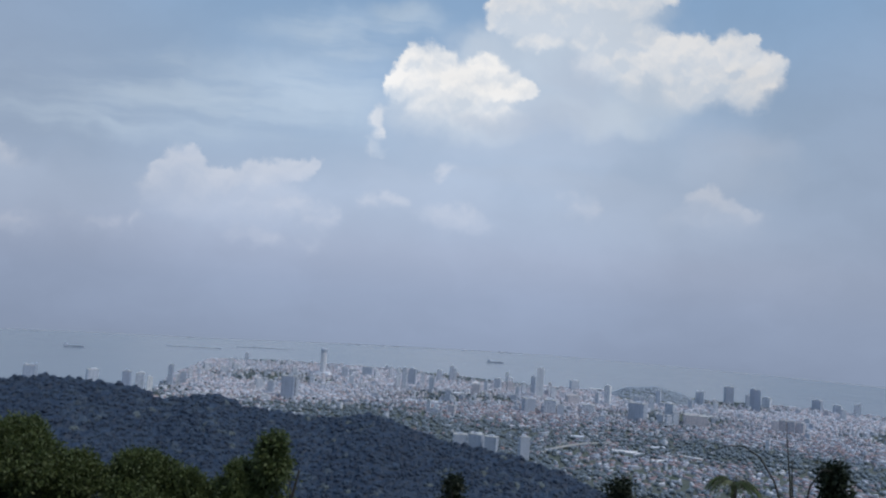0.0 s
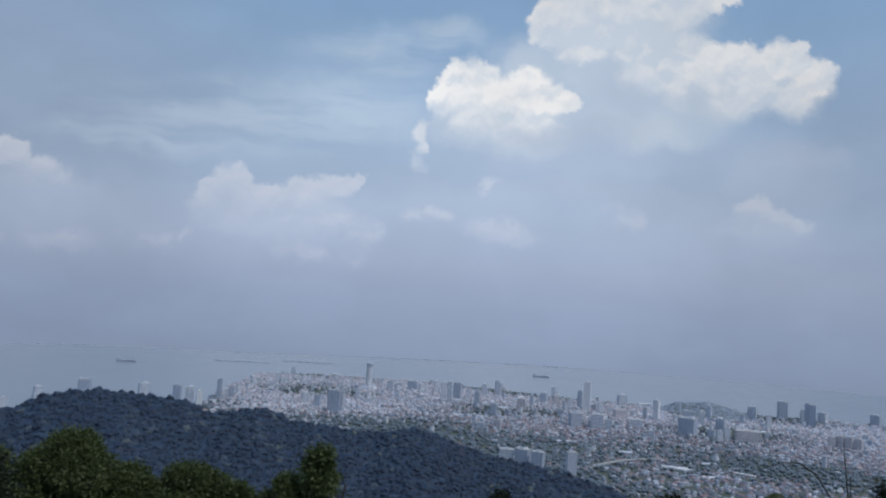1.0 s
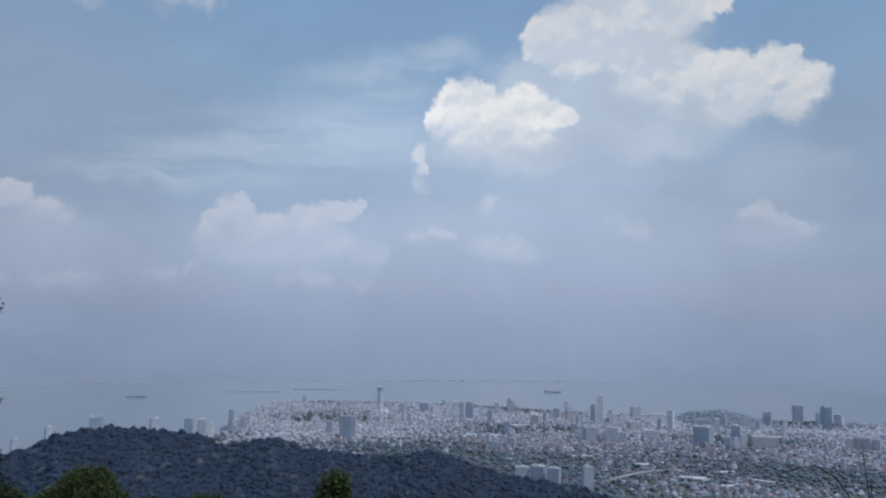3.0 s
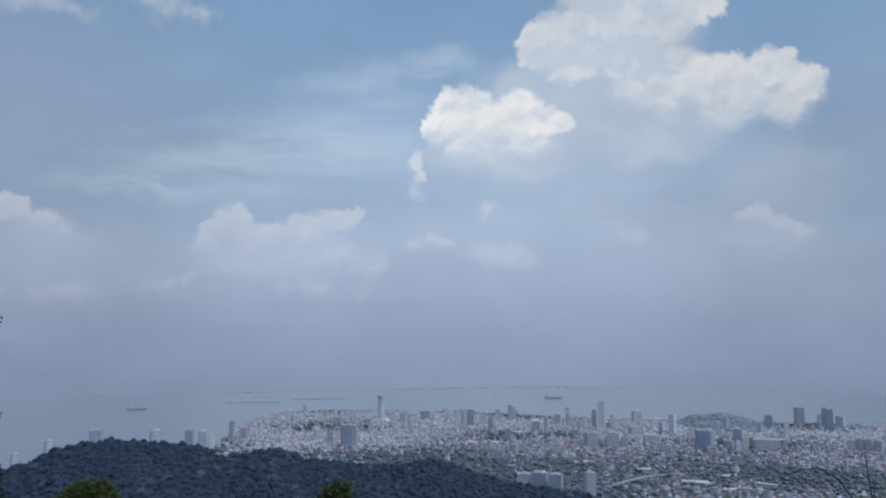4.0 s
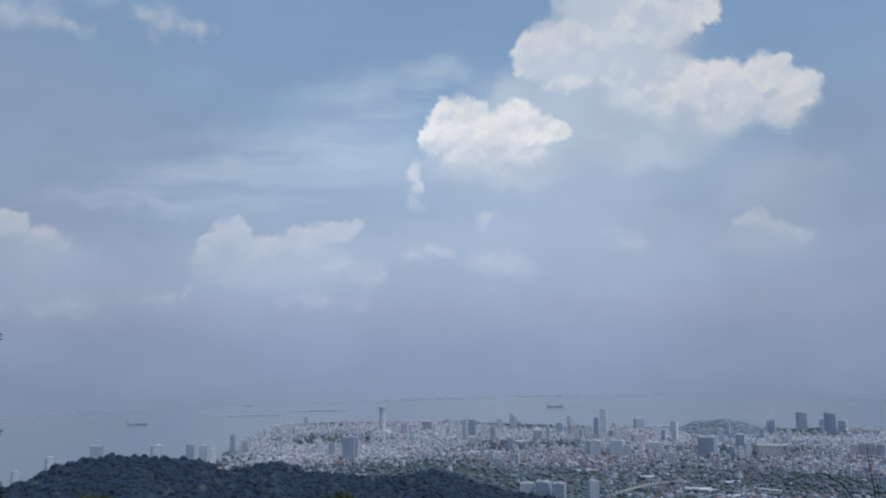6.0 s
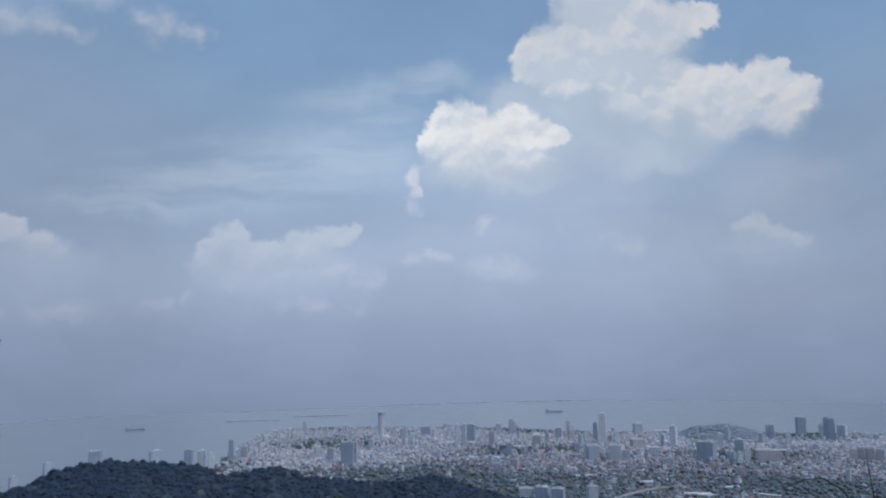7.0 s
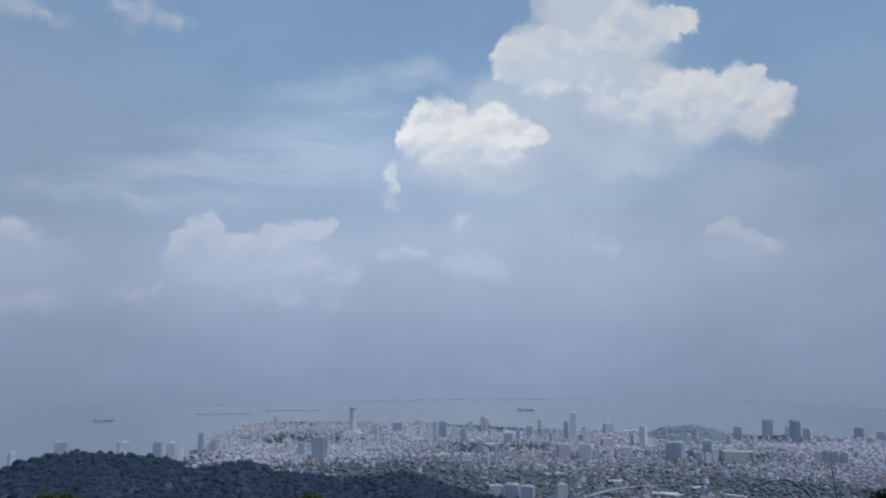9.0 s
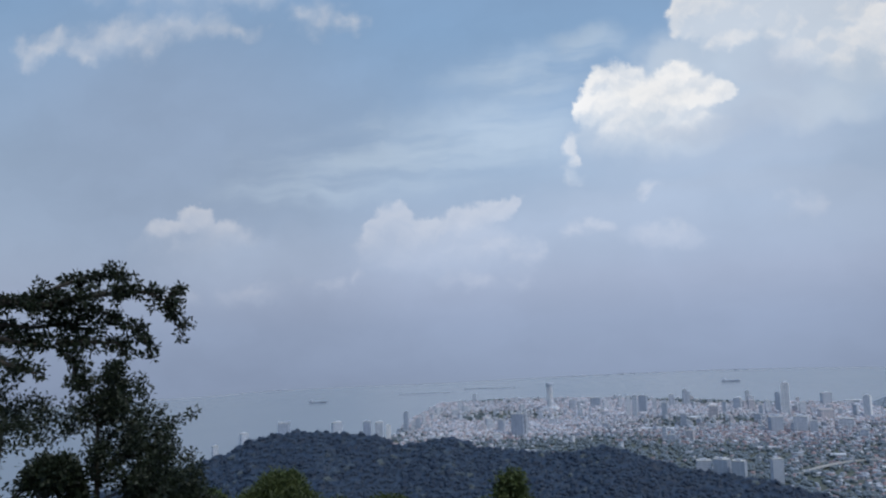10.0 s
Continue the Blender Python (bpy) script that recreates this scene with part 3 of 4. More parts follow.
# ---- the town ----
def house_arrays(rng, x, y, z, w, d, h, rise, turn):
    n = len(x)
    hx, hy = w / 2, d / 2
    e = 1.08
    c, s, o = np.cos(turn), np.sin(turn), np.zeros(n)
    pts = [(-hx, -hy, o - 1), (hx, -hy, o - 1), (hx, hy, o - 1), (-hx, hy, o - 1), (-hx, -hy, h), (hx, -hy, h), (hx, hy, h), (-hx, hy, h)]
    rp = [(-hx * e, -hy * e, h), (hx * e, -hy * e, h), (hx * e, hy * e, h), (-hx * e, hy * e, h), (-hx * 0.8, o, h + rise), (hx * 0.8, o, h + rise)]
    out = []
    for px, py, pz in pts + rp:
        out.append(np.stack([x + px * c - py * s, y + px * s + py * c, z + pz], -1))
    v = np.stack(out, 1).reshape(-1, 3)
    base = (np.arange(n) * 14)[:, None]
    quads = [(0, 1, 5, 4), (1, 2, 6, 5), (2, 3, 7, 6), (3, 0, 4, 7), (8, 9, 13, 12), (10, 11, 12, 13), (11, 10, 9, 8)]
    tris = [t for q in quads for t in ((q[0], q[1], q[2]), (q[0], q[2], q[3]))] + [(9, 10, 13), (11, 8, 12)]
    f = np.concatenate([base + np.array([row]) for row in tris], 0)
    slots = np.repeat(np.array([0] * 8 + [1] * 8), n)
    return v, f, slots


def town_spots(rng, n, near, lo=-30, hi=33):
    b = np.radians(rng.uniform(lo, hi, n))
    shore = np.interp(np.degrees(b), COAST_BEARING, COAST_RANGE) - 40
    r = np.sqrt(rng.uniform(near ** 2, 3300 ** 2, n))
    x, y = np.sin(b) * r, np.cos(b) * r
    keep = (r < shore) & (land(x, y) < 6)
    return x[keep], y[keep], r[keep]


def tower(x, y, w, d, h, style, label=""):
    """A block of flats or offices: storey bands of wall with recessed bands of window between, a parapet and a lift house."""
    turn = math.atan2(-x, y) + 0.35 * math.sin(x * 0.37 + y * 0.11)
    words = {"pale": "off-white high-rise block with banded windows", "grey": "grey concrete high-rise block with banded windows", "dark": "dark glass-clad high-rise tower",
             "peach": "peach-painted apartment block with banded windows", "stripe": "white high-rise tower with dark vertical window strips"}[style]
    ob = tagged(new("tower_block"), label or words, "tower", "high-rises of the town")
    ob.matrix_world = pose(x, y, 3.0, 0, 0, math.degrees(turn))
    n = int(max(3, min(14, round(h / 3.6))))
    storey = h / n
    bm = bmesh.new()
    rings = []
    for k in range(n):
        for z, s in ((k * storey, 1.0), ((k + 0.52) * storey, 1.0), ((k + 0.52) * storey, 0.94), ((k + 1) * storey, 0.94)):
            rings.append([bm.verts.new((sx_ * w * s / 2, sy_ * d * s / 2, z)) for sx_, sy_ in ((-1, -1), (1, -1), (1, 1), (-1, 1))])
    for lo, hi in zip(rings, rings[1:]):
        for k in range(4):
            bm.faces.new((lo[k], lo[(k + 1) % 4], hi[(k + 1) % 4], hi[k]))
    bm.faces.new(rings[0][::-1]), bm.faces.new(rings[-1])
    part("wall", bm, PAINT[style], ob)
    fins = [-0.46, -0.16, 0.16, 0.46] if style == "stripe" else [q / max(1, int(w / 7)) - 0.5 for q in range(1, max(1, int(w / 7)))]
    fin = None
    for q in fins:
        if fin is None:
            bm = bmesh.new()
            box(bm, 0, 0, 0, w * (0.16 if style == "stripe" else 0.05), d * 1.01, h)
            fin = part("pier", bm, PAINT[style], ob)
            fin.location.x = q * w
        else:
            o = new("pier", fin.data)
            o.parent, o.location.x = ob, q * w
    bm = bmesh.new()
    box(bm, 0, 0, 0, w * 0.965, d * 0.965, storey * 0.48)
    band = part("window_band", bm, GLAZING, ob)
    band.location.z = storey * 0.52
    for k in range(1, n):
        o = new("window_band", band.data)
        o.parent, o.location.z = ob, storey * (k + 0.52)
    bm = bmesh.new()
    box(bm, 0, 0, h, w * 1.02, d * 1.02, 0.9)
    part("parapet", bm, CONCRETE, ob)
    bm = bmesh.new()
    box(bm, w * 0.12 * math.sin(x), 0, h + 0.9, w * 0.4, d * 0.4, min(3.5, h * 0.08))
    part("lift_house", bm, PAINT[style if style != "dark" else "grey"], ob)
    return ob


def round_tower(x, y, w, h):
    """The tall twelve-sided tower with its flared dark crown."""
    ob = tagged(new("landmark_tower"), "tall pale twelve-sided office tower with a flared dark crown", "tower")
    ob.location = (x, y, 3)

    def ring(name, z0, z1, r0, r1, mat):
        bm = bmesh.new()
        bmesh.ops.create_cone(bm, cap_ends=True, segments=12, radius1=r0, radius2=r1, depth=z1 - z0, matrix=Matrix.Translation((0, 0, (z0 + z1) / 2)))
        return part(name, bm, mat, ob)
    n = 22
    s = h * 0.86 / n
    for k in range(n):
        ring("storey_wall", k * s, k * s + s * 0.6, w / 2, w / 2, PAINT["stripe"])
        ring("window_band", k * s + s * 0.6, k * s + s, w * 0.475, w * 0.475, GLAZING)
    crown = ring("crown", h * 0.86, h * 0.90, w / 2, w * 0.56, PAINT["grey"])
    ring("crown_glazing", h * 0.90, h * 0.95, w * 0.55, w * 0.55, GLAZING).parent = crown
    ring("roof", h * 0.95, h, w * 0.57, w * 0.54, PAINT["grey"])
    bm = bmesh.new()
    box(bm, 0, 0, 0, w * 2.4, w * 2.0, h * 0.13)
    part("podium", bm, PAINT["pale"], ob)


round_tower(-209, 2772, 21.0, 94.0)
tower(-916, 1726, 13.3, 10.7, 40.0, "pale")
tower(-993, 2035, 20.1, 16.0, 28.6, "pale")
tower(-947, 2202, 31.0, 24.8, 35.7, "grey")
tower(-784, 2202, 27.9, 22.3, 35.7, "pale")
tower(-675, 2147, 19.7, 15.7, 43.9, "dark")
tower(-627, 2105, 20.8, 16.6, 46.0, "pale")
tower(-593, 2074, 11.7, 9.3, 40.9, "stripe")
tower(-588, 2248, 12.7, 10.1, 57.1, "grey")
tower(-573, 2272, 12.8, 10.3, 28.8, "pale")
tower(-558, 2272, 14.4, 11.5, 36.8, "grey")
tower(-564, 2372, 10.0, 9.0, 33.5, "pale")
tower(-250, 2147, 33.3, 26.6, 60.5, "dark")
tower(-229, 2157, 7.6, 9.0, 56.2, "pale")
tower(-217, 2482, 14.0, 11.2, 29.8, "pale")
tower(-132, 2754, 19.5, 15.6, 37.0, "grey")
tower(-112, 2772, 11.8, 9.4, 29.4, "pale")
tower(-55, 2846, 34.2, 27.4, 34.2, "grey")
tower(-21, 2772, 17.6, 14.1, 31.4, "pale")
tower(27, 2772, 11.8, 9.4, 45.1, "pale")
tower(50, 2541, 14.4, 11.5, 64.6, "pale")
tower(70, 2541, 14.4, 11.5, 66.4, "pale")
tower(98, 2635, 24.2, 19.4, 57.7, "grey")
tower(136, 2685, 13.3, 10.6, 41.7, "pale")
tower(155, 2482, 15.8, 12.6, 49.1, "grey")
tower(200, 2809, 17.9, 14.3, 43.7, "pale")
tower(246, 2846, 12.1, 9.7, 56.4, "grey")
tower(259, 2846, 10.1, 9.0, 48.3, "pale")
tower(193, 2296, 16.2, 13.0, 35.6, "dark")
tower(299, 2511, 26.6, 21.3, 33.7, "peach")
tower(343, 2603, 12.9, 10.3, 36.8, "pale")
tower(397, 2702, 22.9, 18.3, 38.2, "pale")
tower(432, 2668, 18.9, 15.1, 33.9, "peach")
tower(506, 2635, 14.9, 11.9, 59.6, "grey")
tower(510, 2541, 21.5, 17.2, 95.1, "stripe")
tower(409, 2179, 30.7, 24.6, 39.9, "grey")
tower(469, 2168, 33.6, 26.9, 41.3, "pale")
tower(496, 2157, 18.2, 14.6, 30.4, "pale")
tower(693, 2827, 30.0, 24.0, 38.0, "pale")
tower(591, 2426, 37.7, 30.1, 29.1, "peach")
tower(710, 2454, 17.3, 13.9, 62.4, "stripe")
tower(712, 2157, 44.1, 35.3, 50.2, "grey")
tower(833, 2399, 16.9, 13.5, 44.0, "pale")
tower(905, 2541, 14.4, 11.5, 50.3, "pale")
tower(828, 2225, 25.1, 20.1, 47.0, "pale")
tower(770, 2136, 18.1, 14.4, 25.6, "pale")
tower(785, 2115, 14.9, 11.9, 26.8, "pale")
tower(804, 2115, 14.9, 11.9, 35.8, "pale")
tower(1074, 2635, 13.0, 10.4, 46.6, "pale")
tower(1083, 2619, 13.0, 10.4, 48.1, "pale")
tower(1001, 2511, 12.4, 9.9, 31.9, "pale")
tower(867, 2136, 60.2, 48.2, 30.1, "peach")
tower(1229, 2737, 29.0, 23.2, 61.9, "dark")
tower(1266, 2668, 13.2, 10.6, 43.4, "grey")
tower(1244, 2587, 16.5, 13.2, 73.1, "dark")
tower(1240, 2541, 17.9, 14.4, 73.6, "dark")
tower(1361, 2719, 26.9, 21.5, 34.6, "pale")
tower(1079, 2105, 17.8, 14.2, 32.6, "peach")
tower(1102, 2105, 19.3, 15.4, 35.6, "peach")
tower(1120, 2094, 19.2, 15.3, 35.4, "peach")
tower(1141, 2084, 19.1, 15.3, 33.8, "peach")
tower(907, 1798, 8.8, 9.0, 26.5, "pale")
tower(282, 1520, 19.2, 15.3, 43.6, "grey")
tower(167, 1611, 27.1, 21.7, 26.0, "grey")
tower(199, 1599, 26.9, 21.5, 30.2, "grey")
tower(226, 1575, 24.3, 19.4, 30.9, "grey")
tower(185, 2045, 18.7, 15.0, 24.5, "peach")
tower(597, 2248, 34.9, 27.9, 25.4, "pale")
tower(-577, 2635, 14.9, 11.9, 29.8, "pale")
tower(-511, 2603, 22.1, 17.7, 25.7, "pale")
tower(-351, 2284, 19.3, 15.5, 32.2, "pale")
tower(-303, 2202, 17.1, 13.7, 37.2, "grey")
tower(1536, 2702, 30.6, 24.4, 40.1, "grey")
tower(1570, 2635, 26.1, 20.9, 33.5, "pale")
tower(1622, 2603, 22.1, 17.7, 44.1, "pale")


def mid_rises():
    rng = np.random.default_rng(5)
    x, y, r = town_spots(rng, 800, 1900, -13, 32)
    core = rng.random(len(x)) < np.exp(-((r - 2650) / 420) ** 2)
    x, y = x[core][:105], y[core][:105]
    styles = ["pale", "pale", "grey", "peach", "pale", "grey"]
    for k in range(len(x)):
        w = rng.uniform(9, 20)
        tower(x[k], y[k], w, rng.uniform(8, 14), rng.uniform(9, 24) if k % 6 else rng.uniform(26, 40), styles[k % 6])


mid_rises()


def side_fins(x, y, w, h):
    """Two raised fins that stand over the ends of a roof."""
    block = min((o for o in scene.objects if o.name.startswith("tower_block")), key=lambda o: (o.location.x - x) ** 2 + (o.location.y - y) ** 2)
    for s in (-1, 1):
        bm = bmesh.new()
        box(bm, s * w * 0.45, 0, h, w * 0.10, w * 0.5, 6.0)
        part("roof_fin", bm, PAINT["grey"], block)


side_fins(-947, 2202, 31.0, 35.7)


def houses():
    rng = np.random.default_rng(21)
    x, y, r = town_spots(rng, 74000, 1080, -30, 34)
    quarter = np.sin(x * 0.011 + 1.3) * np.cos(y * 0.007) + np.sin((x + y) * 0.0046)
    green = np.sin(x * 0.0083 + 2.0 * np.sin(y * 0.004)) + np.sin(y * 0.0107 + x * 0.003)
    p = np.clip(0.50 - 0.34 * green, 0.03, 1) * np.where(r > 2150, 1.5, 0.36 + 0.34 * smooth(r, 1700, 2150))
    grove = np.exp(-((np.degrees(np.arctan2(x, y)) - 8) / 6.5) ** 2 - ((r - 1620) / 340) ** 2)
    p = p * (1 - 0.75 * grove)
    keep = rng.random(len(x)) < p
    x, y, r, quarter = x[keep], y[keep], r[keep], quarter[keep]
    turn = np.round(quarter * 2) * 0.55 + rng.normal(0, 0.05, len(x)) + np.where(rng.random(len(x)) < 0.3, np.pi / 2, 0)
    w = rng.uniform(8, 19, len(x)) * np.where(rng.random(len(x)) < 0.06, 2.2, 1.0)
    d = rng.uniform(6, 9.5, len(x))
    h = rng.uniform(2.6, 5.0, len(x)) + np.where(r > 2300, rng.uniform(0, 3.5, len(x)), 0)
    rise = rng.uniform(1.2, 2.6, len(x))
    far = 0.70 - 0.16 * smooth(r, 1700, 2500)
    w, d = w * far, d * far
    z = land(x, y)
    order = np.argsort(r)
    near, rest = order[:300], order[300:]
    # beyond this distance houses take the haze-paled colours
    hazed = r[rest] + rng.normal(0, 120, len(rest)) > 2350 - 260 * smooth(-x[rest], -200, 300)
    for q, name, words, mats in ((rest[~hazed], "town_houses", "low town houses with terracotta, grey and white roofs among trees", [WALLS, ROOFS]),
                                 (rest[hazed], "old_town_houses", "tight rows of far shop houses, walls and roofs paled as by haze", [HAZED_WALLS, HAZED_ROOFS])):
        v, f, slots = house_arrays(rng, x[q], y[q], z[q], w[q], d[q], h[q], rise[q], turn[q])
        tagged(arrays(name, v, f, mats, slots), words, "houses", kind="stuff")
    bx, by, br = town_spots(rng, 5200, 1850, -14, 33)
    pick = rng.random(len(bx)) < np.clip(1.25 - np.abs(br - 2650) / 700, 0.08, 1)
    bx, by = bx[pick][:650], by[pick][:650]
    n = len(bx)
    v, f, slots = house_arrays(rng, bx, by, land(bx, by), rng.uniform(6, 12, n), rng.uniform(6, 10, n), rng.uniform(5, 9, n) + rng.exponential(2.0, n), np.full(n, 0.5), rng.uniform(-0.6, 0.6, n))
    tagged(arrays("town_blocks", v, f, [BLOCKS, HAZED_ROOFS], slots), "pale flat-roofed shop blocks and flats crowding the town", "blocks", kind="stuff")
    one = np.zeros(1)
    for k in near:
        ob = tagged(new("house"), "low plastered house with a hipped roof among trees", "house", "houses at the foot of the hill")
        ob.location = (x[k], y[k], z[k])
        ob.rotation_euler[2] = turn[k]
        v, f, s = house_arrays(rng, one, one, one, w[k:k + 1], d[k:k + 1], h[k:k + 1], rise[k:k + 1], one)
        arrays("wall", v[:8], f[s == 0], [WALLS], parent=ob)
        arrays("roof", v[8:], f[s == 1] - 8, [ROOFS], parent=ob)
    return


houses()


def town_trees():
    rng = np.random.default_rng(31)
    x, y, r = town_spots(rng, 34000, 1050, -30, 34)
    green = np.sin(x * 0.0083 + 2.0 * np.sin(y * 0.004)) + np.sin(y * 0.0107 + x * 0.003)
    grove = np.exp(-((np.degrees(np.arctan2(x, y)) - 8) / 6.5) ** 2 - ((r - 1620) / 340) ** 2)
    keep = rng.random(len(x)) < np.clip(0.50 + 0.34 * green + 0.7 * grove, 0.10, 1) * np.where(r > 2300, 0.38, 1.0)
    x, y = x[keep][:14000], y[keep][:14000]
    s = rng.uniform(2.6, 6.0, len(x))
    c = np.stack([x, y, land(x, y) + s * 0.6], -1)
    near = np.hypot(x, y) < 2000
    v, f = clumps(rng, c[near], s[near], 2, 0.75, 0.2)
    v2, f2 = clumps(rng, c[~near], s[~near], 1, 0.75, 0.2)
    v, f = np.concatenate([v, v2]), np.concatenate([f, f2 + len(v)])
    tagged(arrays("town_woods", v, f, [TOWN_GREEN]), "dull green street trees and groves between the houses, blued as by haze", "trees", kind="stuff")
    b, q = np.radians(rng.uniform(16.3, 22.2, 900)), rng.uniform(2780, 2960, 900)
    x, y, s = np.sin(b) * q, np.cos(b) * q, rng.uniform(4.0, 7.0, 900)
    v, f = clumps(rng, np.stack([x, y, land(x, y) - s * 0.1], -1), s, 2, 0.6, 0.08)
    tagged(arrays("shore_hill_woods", v, f, [HAZED_WOODS]), "trees over a low hill by the shore, paled and blued as by haze", "trees", kind="stuff")


town_trees()


def far_shore():
    rng = np.random.default_rng(41)
    b = rng.normal(rng.choice([-24.5, -13, -2, 1.5, 6.5, 8.5], 44), 1.3)
    r = far_edge(b) + rng.uniform(-25, 12, 44)
    k = r < 4975
    b, r = np.radians(b[k]), r[k]
    x, y = np.sin(b) * r, np.cos(b) * r
    n = len(x)
    v, f, s = house_arrays(rng, x, y, land(x, y), rng.uniform(12, 36, n), rng.uniform(12, 22, n), rng.uniform(1.0, 2.6, n), rng.uniform(0.5, 1.2, n), rng.uniform(-0.5, 0.5, n))
    tagged(arrays("far_shore_buildings", v, f, [PAINT["pale"], PAINT["grey"]], s), "faint low sheds and houses along the far shore", "houses", kind="stuff")


far_shore()


# ---- landmarks among the roofs ----
def shed(x, y, length, width, height, turn, label, roof_mat, arch=0.18, name="warehouse"):
    """A long low hall under a shallow curved roof."""
    ob = tagged(new(name), label, "hall", "long halls of the town")
    ob.matrix_world = pose(x, y, 3.5, 0, 0, turn)
    bm = bmesh.new()
    box(bm, 0, 0, 0, length, width, height)
    part("wall", bm, WALLS, ob)
    bm = bmesh.new()
    n = 10
    rows = []
    for sx_ in (-1, 1):
        for lift in (0.0, 0.5):
            rows.append([bm.verts.new((sx_ * length * 0.515, (k / n - 0.5) * width * 1.06, height + lift + width * arch * math.sin(math.pi * k / n))) for k in range(n + 1)])
    lo0, hi0, lo1, hi1 = rows
    for k in range(n):
        bm.faces.new((hi0[k], hi1[k], hi1[k + 1], hi0[k + 1]))
        bm.faces.new((lo0[k], lo0[k + 1], lo1[k + 1], lo1[k]))
        bm.faces.new((lo0[k], hi0[k], hi0[k + 1], lo0[k + 1]))
        bm.faces.new((lo1[k + 1], hi1[k + 1], hi1[k], lo1[k]))
    bm.faces.new((lo0[0], lo1[0], hi1[0], hi0[0])), bm.faces.new((lo0[n], hi0[n], hi1[n], lo1[n]))
    part("roof", bm, roof_mat, ob)
    bm = bmesh.new()
    box(bm, 0, -width / 2 - 0.1, height * 0.2, length * 0.92, 0.3, height * 0.5)
    part("window_band", bm, GLAZING, ob)
    return ob


shed(518, 1657, 62, 9, 4, -8, "long hall with a white metal roof", WHITE_SHEET)
shed(540, 1640, 40, 8, 4, -14, "long hall with a white metal roof", WHITE_SHEET)
shed(571, 1580, 34, 9, 3, 6, "low hall with a white metal roof", WHITE_SHEET)
shed(660, 1640, 52, 7, 3, -38, "narrow hall with a white metal roof", WHITE_SHEET)
shed(455, 1800, 30, 12, 5, 4, "broad hall with a pale roof", PAINT["pale"])
shed(620, 1730, 36, 10, 4, 14, "broad hall with a pale roof", PAINT["pale"])
shed(330, 1905, 44, 9, 4, 2, "long hall with a pale roof", PAINT["pale"])
shed(120, 2240, 90, 12, 5, 3, "long hall with a pale roof", PAINT["pale"])
shed(336, 2847, 30, 12, 4, -20, "sports hall under a curved white roof", WHITE_SHEET, 0.35, "sports_hall")
shed(798, 2870, 74, 14, 9, 2, "long terminal with a white roof near the shore", WHITE_SHEET, 0.08, "terminal")
shed(700, 2560, 46, 12, 6, 12, "broad hall with a pale roof", PAINT["pale"])
shed(1120, 2500, 50, 11, 5, -8, "broad hall with a white metal roof", WHITE_SHEET)
shed(990, 2330, 44, 10, 5, 20, "broad hall with a pale roof", PAINT["pale"])
shed(250, 2480, 56, 12, 6, 4, "broad hall with a pale roof", PAINT["pale"])
shed(-260, 2380, 40, 12, 6, -6, "broad hall with a white metal roof", WHITE_SHEET)


def dome(x, y, r):
    ob = tagged(new("domed_theatre"), "bright white faceted dome on a round drum", "dome")
    ob.location = (x, y, 4)
    bm = bmesh.new()
    bmesh.ops.create_cone(bm, cap_ends=True, segments=24, radius1=r * 1.02, radius2=r * 1.02, depth=6, matrix=Matrix.Translation((0, 0, 3)))
    part("drum", bm, PAINT["pale"], ob)
    bm = bmesh.new()
    bmesh.ops.create_icosphere(bm, subdivisions=3, radius=r, matrix=Matrix.Translation((0, 0, 6)))
    bmesh.ops.delete(bm, geom=[v for v in bm.verts if v.co.z < 5.6], context="VERTS")
    part("shell", bm, WHITE_SHEET, ob)


dome(-183, 2740, 8.5)


def viaduct():
    """A curving raised road with kerbs and piers."""
    ob = tagged(new("viaduct"), "pale concrete raised road curving through the trees", "road")
    pts = [(330 + 190 * u, 1585 + 135 * u + 40 * math.sin(u * 2.6), 9.0) for u in np.linspace(0, 1, 24)]
    def ribbon(name, off, wide, z0, z1):
        bm = bmesh.new()
        rows = []
        for k, p in enumerate(pts):
            q, o = pts[min(k + 1, 23)], pts[max(k - 1, 0)]
            d = Vector((q[0] - o[0], q[1] - o[1], 0)).normalized()
            n = Vector((-d.y, d.x, 0))
            c = Vector(p)
            rows.append([bm.verts.new(c + n * (off + s * wide / 2) + Vector((0, 0, z))) for s, z in ((-1, z0), (1, z0), (1, z1), (-1, z1))])
        for a, b in zip(rows, rows[1:]):
            for k in range(4):
                bm.faces.new((a[k], a[(k + 1) % 4], b[(k + 1) % 4], b[k]))
        bm.faces.new(rows[0][::-1]), bm.faces.new(rows[-1])
        part(name, bm, CONCRETE, ob)
    ribbon("deck", 0, 8, -1.2, 0)
    ribbon("kerb", 4.1, 0.5, -1.0, 1.0)
    ribbon("kerb", -4.1, 0.5, -1.0, 1.0)
    for k in range(1, 23, 3):
        bm = bmesh.new()
        box(bm, pts[k][0], pts[k][1], 3, 2, 2, 4.9)
        part("pier", bm, CONCRETE, ob)


viaduct()


